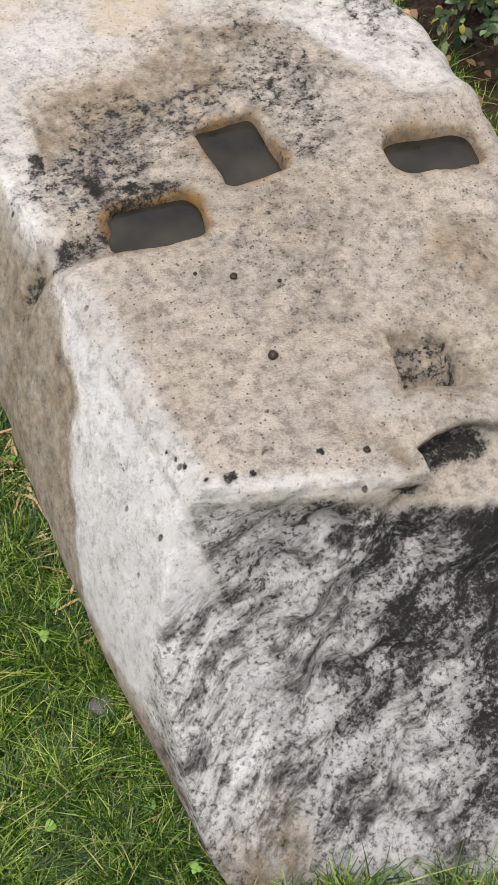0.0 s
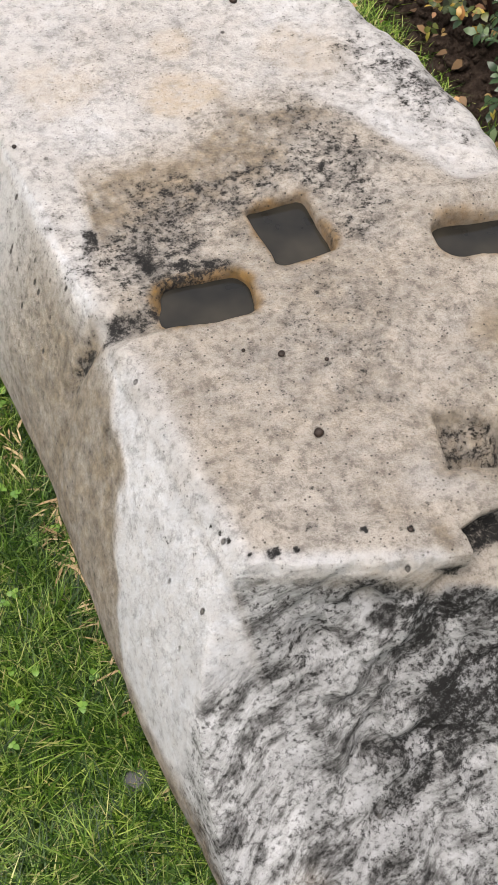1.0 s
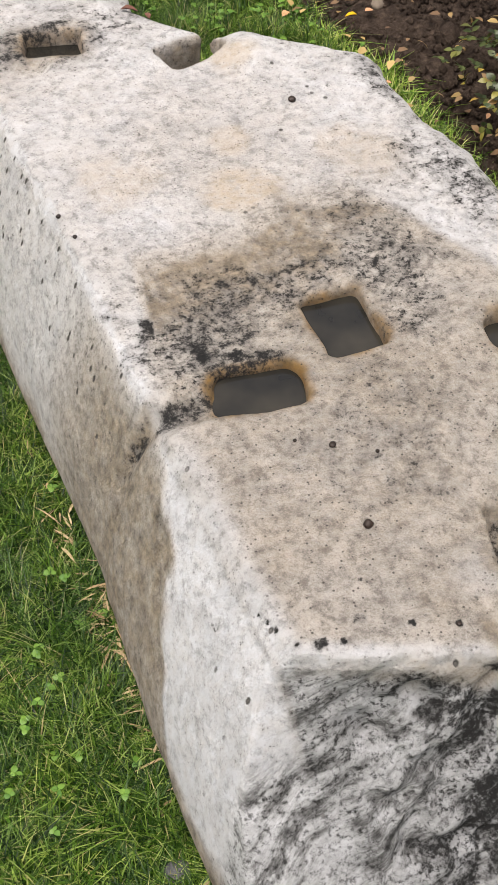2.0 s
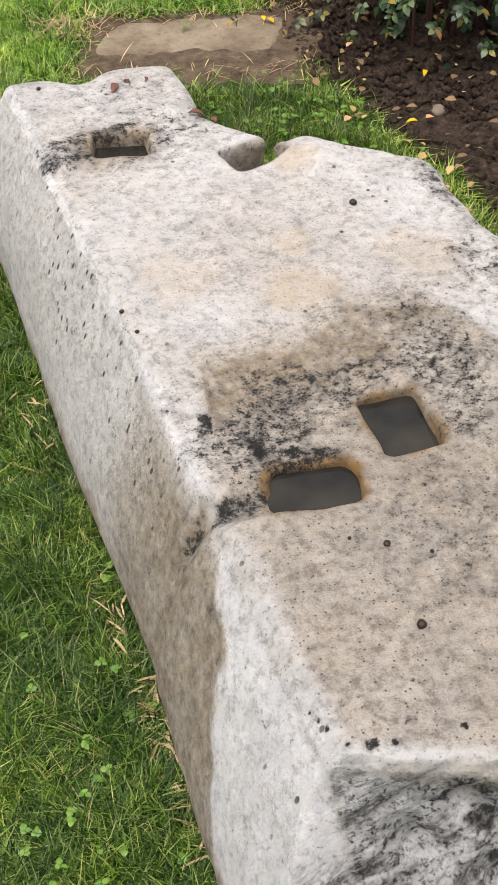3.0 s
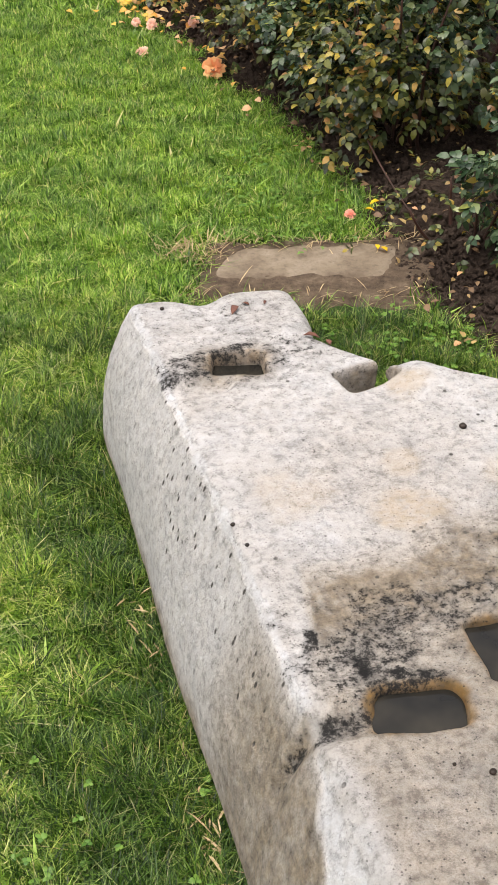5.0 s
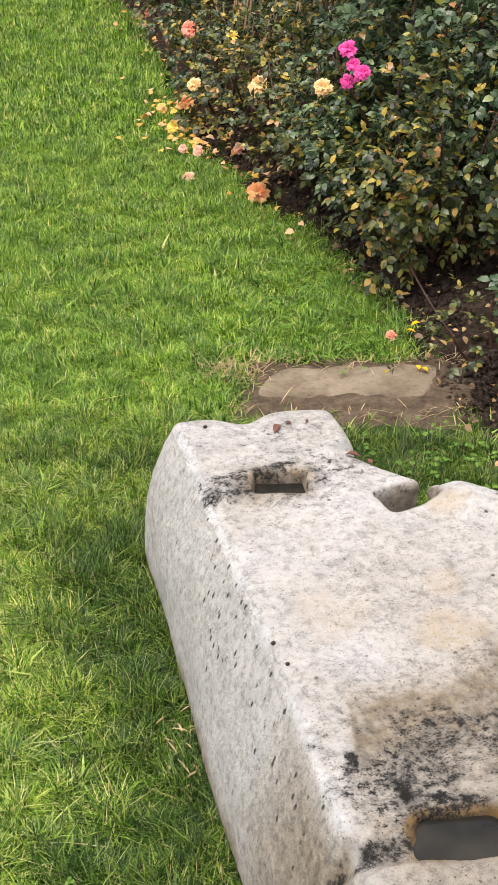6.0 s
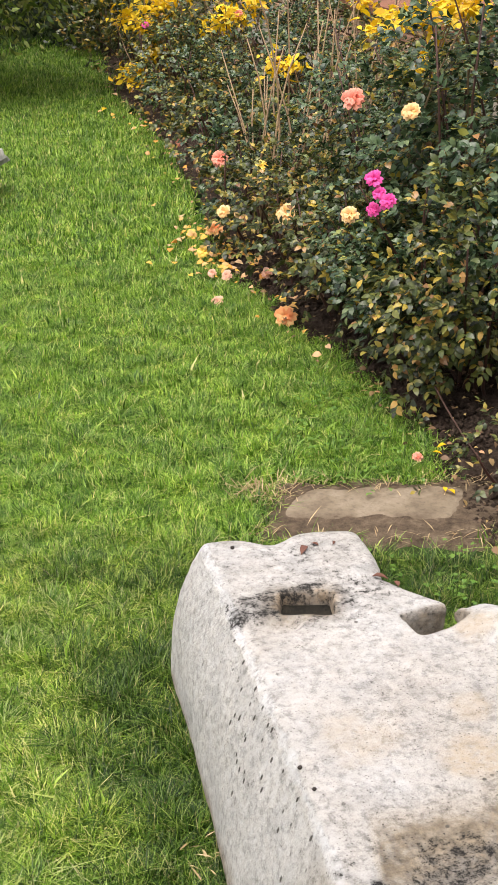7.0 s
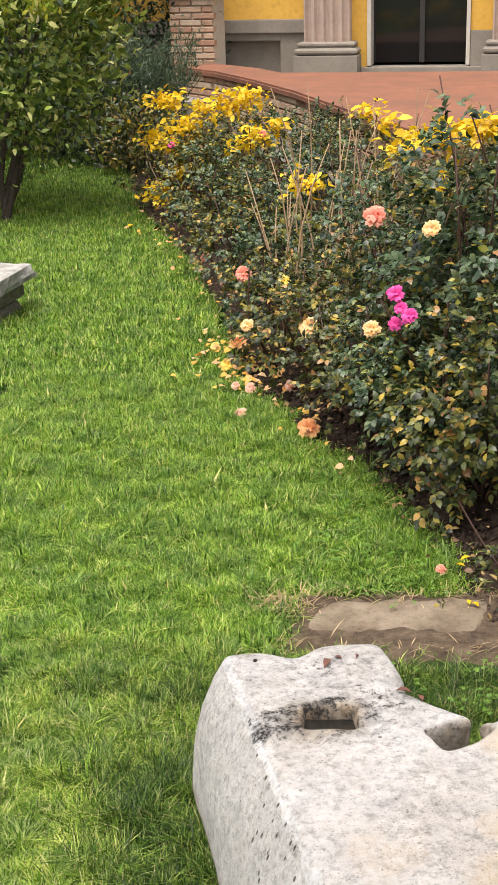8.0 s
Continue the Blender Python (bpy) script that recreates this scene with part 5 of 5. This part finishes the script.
def clods(count, seed):
    """Crumbs and lumps of soil."""
    rng = np.random.default_rng(seed)
    y = rng.uniform(2.3, 6.0, count)
    x = bed_x(y) + rng.random(count) ** 1.3 * 1.0 - 0.03
    ok = ~in_block(x, y, 0.02)
    x, y = x[ok], y[ok]
    n = len(x)
    w = x - bed_x(y)
    z = 0.01 + 0.05 * ss(0, 0.25, w)
    r = rng.gamma(1.6, 0.0032, n) + 0.002
    o = np.array([(1, 0, 0), (-1, 0, 0), (0, 1, 0), (0, -1, 0), (0, 0, 1), (0, 0, -1)], float)
    v = o[None] * r[:, None, None] * rng.uniform(0.6, 1.3, (n, 6, 1)) + np.stack([x, y, z], 1)[:, None] + rng.normal(size=(n, 6, 3)) * r[:, None, None] * 0.2
    t = np.array([(0, 2, 4), (2, 1, 4), (1, 3, 4), (3, 0, 4), (2, 0, 5), (1, 2, 5), (3, 1, 5), (0, 3, 5)])
    f = (np.arange(n)[:, None, None] * 6 + t[None]).reshape(-1, 3)
    return tagged(np_mesh("soil_clods", v.reshape(-1, 3), f, SOIL), "dark crumbs and lumps of soil", "soil", kind="stuff")


clods(16000, 62)


def clover(count, seed, region):
    """Round three-lobed weeds among the grass."""
    rng = np.random.default_rng(seed)
    x0, x1, y0, y1 = region
    cx, cy = rng.uniform(x0, x1, 40), rng.uniform(y0, y1, 40)
    k = rng.integers(0, 40, count)
    x, y = cx[k] + rng.normal(0, 0.05, count), cy[k] + rng.normal(0, 0.05, count)
    ok = ~in_block(x, y, 0.0) & (x < bed_x(y) + 0.05)
    x, y = x[ok], y[ok]
    n = len(x)
    z = rng.uniform(0.025, 0.05, n)
    vs, fs, base = [], [], 0
    turn = rng.uniform(0, 2 * np.pi, n)
    for j in range(3):
        a = turn + j * 2 * np.pi / 3
        v, f = leaf_arrays(np.stack([x, y, z], 1), np.stack([np.cos(a), np.sin(a), 0.15 + 0 * a], 1), unit(np.array((0, 0, 1.0)) + rng.normal(size=(n, 3)) * 0.2), rng.uniform(0.007, 0.013, n), rng.uniform(0.007, 0.012, n), 0.1)
        vs.append(v)
        fs.append(f + base)
        base += len(v)
    return tagged(np_mesh("clover", np.concatenate(vs), np.concatenate(fs), CLOVER), "small clover leaves among the grass", "weeds", kind="stuff")


clover(170, 63, (-0.9, -0.1, 0.6, 1.6))
clover(150, 64, (-0.6, -0.1, 2.70, 3.22))
clover(150, 65, (-1.0, -0.6, 3.6, 4.4))


def straw(count, seed):
    rng = np.random.default_rng(seed)
    x, y = rng.normal(-0.97, 0.05, count), rng.normal(3.50, 0.035, count)
    half = count // 2
    x[half:], y[half:] = rng.uniform(-0.95, -0.3, count - half), 3.47 + rng.choice([-0.16, 0.16], count - half) + rng.normal(0, 0.02, count - half)
    y[half:] += 0.19 * (x[half:] + 0.6)
    a = rng.uniform(0, 2 * np.pi, count)
    v, f = leaf_arrays(np.stack([x, y, np.full(count, 0.02)], 1), np.stack([np.cos(a), np.sin(a), rng.uniform(0.0, 0.7, count)], 1), np.tile((0, 0.2, 1.0), (count, 1)), rng.uniform(0.03, 0.09, count), np.full(count, 0.003), 0.1)
    return tagged(np_mesh("dry_straw", v, f, STRAW), "dry straw-coloured grass beside the slab", "dry grass", kind="stuff")


straw(260, 66)


def base_thatch(count, seed):
    """Dead grass and crumbs caught along the foot of the block."""
    rng = np.random.default_rng(seed)
    u, v = rng.uniform(-0.1, 1.2, count), -0.115 - np.abs(rng.normal(0, 0.02, count))
    u[: count // 2] = rng.normal(0.36, 0.10, count // 2)
    c, s = math.cos(radians(25.83)), math.sin(radians(25.83))
    x, y = -0.147 + c * v - s * u, 1.043 + s * v + c * u
    a = rng.uniform(0, 2 * np.pi, count)
    w, f = leaf_arrays(np.stack([x, y, rng.uniform(0.012, 0.035, count)], 1), np.stack([np.cos(a), np.sin(a), rng.uniform(-0.1, 0.6, count)], 1), np.tile((0, 0.2, 1.0), (count, 1)), rng.uniform(0.02, 0.06, count), rng.uniform(0.002, 0.006, count), 0.1)
    return tagged(np_mesh("dry_straw", w, f, STRAW), "dead brown grass along the foot of the block", "dry grass", kind="stuff")


base_thatch(170, 68)

NUT = mat_plain("dark_seed_case", (0.012, 0.008, 0.006), (0.03, 0.018, 0.012), 60, 0.35)
DRY = mat_plain("dry_brown_leaf", (0.16, 0.07, 0.045), (0.10, 0.04, 0.03), 60, 0.7)


def on_top(x, y):
    """Height of the block's upper face at a place."""
    hit, place, normal, index = block.ray_cast(BLOCK_INV @ Vector((x, y, 1.0)), Vector((0, 0, -1)))
    return place.z if hit else 0.38


def seed_case(x, y, r, flat=0.75):
    bm = bmesh.new()
    bmesh.ops.create_icosphere(bm, subdivisions=2, radius=r)
    for q in bm.verts:
        q.co *= 1 + 0.28 * noise.noise(q.co * (2.2 / r) * 0.5 + Vector((x * 31, y * 17, 0)))
        q.co.z *= flat
    ob = part("seed_case", bm, NUT, smooth=True)
    ob.location = (x, y, on_top(x, y) + r * flat * 0.6)
    return tagged(ob, "small dark brown seed case lying on the marble", "seed", "seeds on the block")


for x, y, r in ((-0.168, 2.208, 0.0075), (-0.093, 1.386, 0.0055), (-0.031, 1.378, 0.0032), (-0.045, 1.251, 0.0075), (0.065, 1.103, 0.0035),
                (-0.54, 1.863, 0.0045), (-0.506, 1.811, 0.004), (-0.824, 2.564, 0.005), (-0.145, 1.392, 0.003)):
    seed_case(x, y, r)


def fallen(x, y, z, size, mat, seed, label):
    rng = np.random.default_rng(seed)
    a = rng.uniform(0, 6.28)
    v, f = leaf_arrays(np.zeros((1, 3)), np.array([(math.cos(a), math.sin(a), 0.1)]), np.array([(0.1, 0.1, 1.0)]), np.array([size]), np.array([size * 0.45]), 0.3)
    low = v.copy()
    low[:, 2] -= 0.0015
    ob = np_mesh("fallen_leaf", np.concatenate([v, low]), np.concatenate([f, f[:, ::-1] + len(v)]), mat)
    ob.location = (x, y, z)
    return tagged(ob, label, "leaf", "single fallen leaves")


for k, (x, y, size) in enumerate(((-0.667, 2.596, 0.035), (-0.64, 2.603, 0.02), (-0.507, 2.489, 0.035), (-0.448, 2.463, 0.025), (-0.608, 2.626, 0.014))):
    fallen(x, y, on_top(x, y) + 0.004, size, DRY, 80 + k, "curled dry red-brown leaf lying on the marble")
for k, (x, y, z, size) in enumerate(((-0.412, 3.576, 0.03, 0.035), (-0.44, 3.585, 0.03, 0.03), (-0.46, 3.84, 0.06, 0.035), (-0.50, 3.80, 0.05, 0.03), (-3.20, 8.71, 0.05, 0.07), (-0.02, 3.05, 0.06, 0.03), (0.0, 3.3, 0.06, 0.03))):
    fallen(x, y, z, size, YELLOW, 90 + k, "single bright yellow fallen leaf")
flower((-0.545, 3.795, 0.03), 0.035, "salmon", 99, (0, -0.3, 1))


def pebble(x, y, z, r, a, b, label):
    bm = bmesh.new()
    bmesh.ops.create_icosphere(bm, subdivisions=2, radius=r)
    for q in bm.verts:
        q.co *= 1 + 0.3 * noise.noise(q.co * (1.1 / r) + Vector((x * 9, y * 7, 3)))
        q.co.z *= 0.7
    ob = part("pebble", bm, mat_plain("pebble_stone", a, b, 60, 0.8), smooth=True)
    ob.location = (x, y, z)
    return tagged(ob, label, "pebble")


pebble(-0.447, 1.332, 0.02, 0.011, (0.45, 0.27, 0.17), (0.36, 0.2, 0.12), "small tan pebble in the grass beside the block")
pebble(-0.28, 0.925, 0.018, 0.018, (0.06, 0.06, 0.06), (0.09, 0.09, 0.085), "dark pebble in the grass beside the block")
pebble(0.03, 3.10, 0.06, 0.02, (0.20, 0.16, 0.12), (0.14, 0.11, 0.085), "brown stone on the bed soil")
rnd = random.Random(7)
twig = cane((-0.52, 4.05, 0.16), (-0.34, 3.72, 0.06), rnd, 0.004, 0.002, CANE_GREEN, None, "twig", 0.02)
tagged(twig, "thin dry twig leaning over the bed soil", "twig")
stake = cane((-0.03, 3.42, -0.05), (-0.04, 3.45, 0.62), rnd, 0.005, 0.005, CANE_GREEN, None, "plant_stake", 0.01)
tagged(stake, "thin wooden stake standing in the rose bed", "stake")


# ---------------------------------------------------------------- bricks, last
def brick_mesh(length, depth, height):
    bm = bmesh.new()
    box(bm, -length / 2, length / 2, -depth / 2, depth / 2, -height / 2, height / 2)
    bmesh.ops.bevel(bm, geom=[e for e in bm.edges if abs(e.verts[0].co.y - e.verts[1].co.y) < 1e-6 and e.verts[0].co.y < 0], offset=0.006, segments=1, affect="EDGES")
    me = bpy.data.meshes.new("brick")
    bm.to_mesh(me)
    bm.free()
    me.materials.append(BRICK)
    return me


wall_brick = brick_mesh(0.255, 0.11, 0.053)
rnd = random.Random(17)
for row in range(5):
    z = WALL_TOP - 0.055 - 0.034 - row * 0.066
    offset = 0.0 if row % 2 else 0.135
    for x, y, turn in along_line(LINE[:8], 0.27)[:46]:
        ob = new("brick", wall_brick)
        ob.parent = garden_wall
        c, s = math.cos(radians(turn)), math.sin(radians(turn))
        ob.matrix_basis = pose(x + c * offset - s * 0.058, y + s * offset + c * 0.058, z, 0, 0, turn + 0) @ pose(0, rnd.uniform(-0.005, 0.005), rnd.uniform(-0.002, 0.002), 0, 0, rnd.uniform(-1, 1))

pier = new("brick_pier")
pier.location = (-4.19, 13.9, 0)
tagged(pier, "square pier of pale old bricks at the wall end", "pier")
block_part("core", -0.222, 0.222, 0.02, 0.46, 0.0, 1.36, MORTAR, pier, "lime mortar", 0)
block_part("coping", -0.30, 0.30, -0.05, 0.52, 1.36, 1.44, TERRACOTTA, pier, "terracotta coping", 0.01)
pier_brick = brick_mesh(0.225, 0.11, 0.052)
half_brick = brick_mesh(0.105, 0.11, 0.052)
for row in range(20):
    z = 0.05 + row * 0.066
    lay = ((-0.125, pier_brick), (0.115, pier_brick)) if row % 2 else ((-0.19, half_brick), (-0.015, pier_brick), (0.165, half_brick))
    for x, me in lay:
        ob = new("brick", me)
        ob.parent = pier
        ob.matrix_basis = pose(x + rnd.uniform(-0.004, 0.004), 0.05 + rnd.uniform(-0.005, 0.004), z, 0, 0, rnd.uniform(-1.2, 1.2))
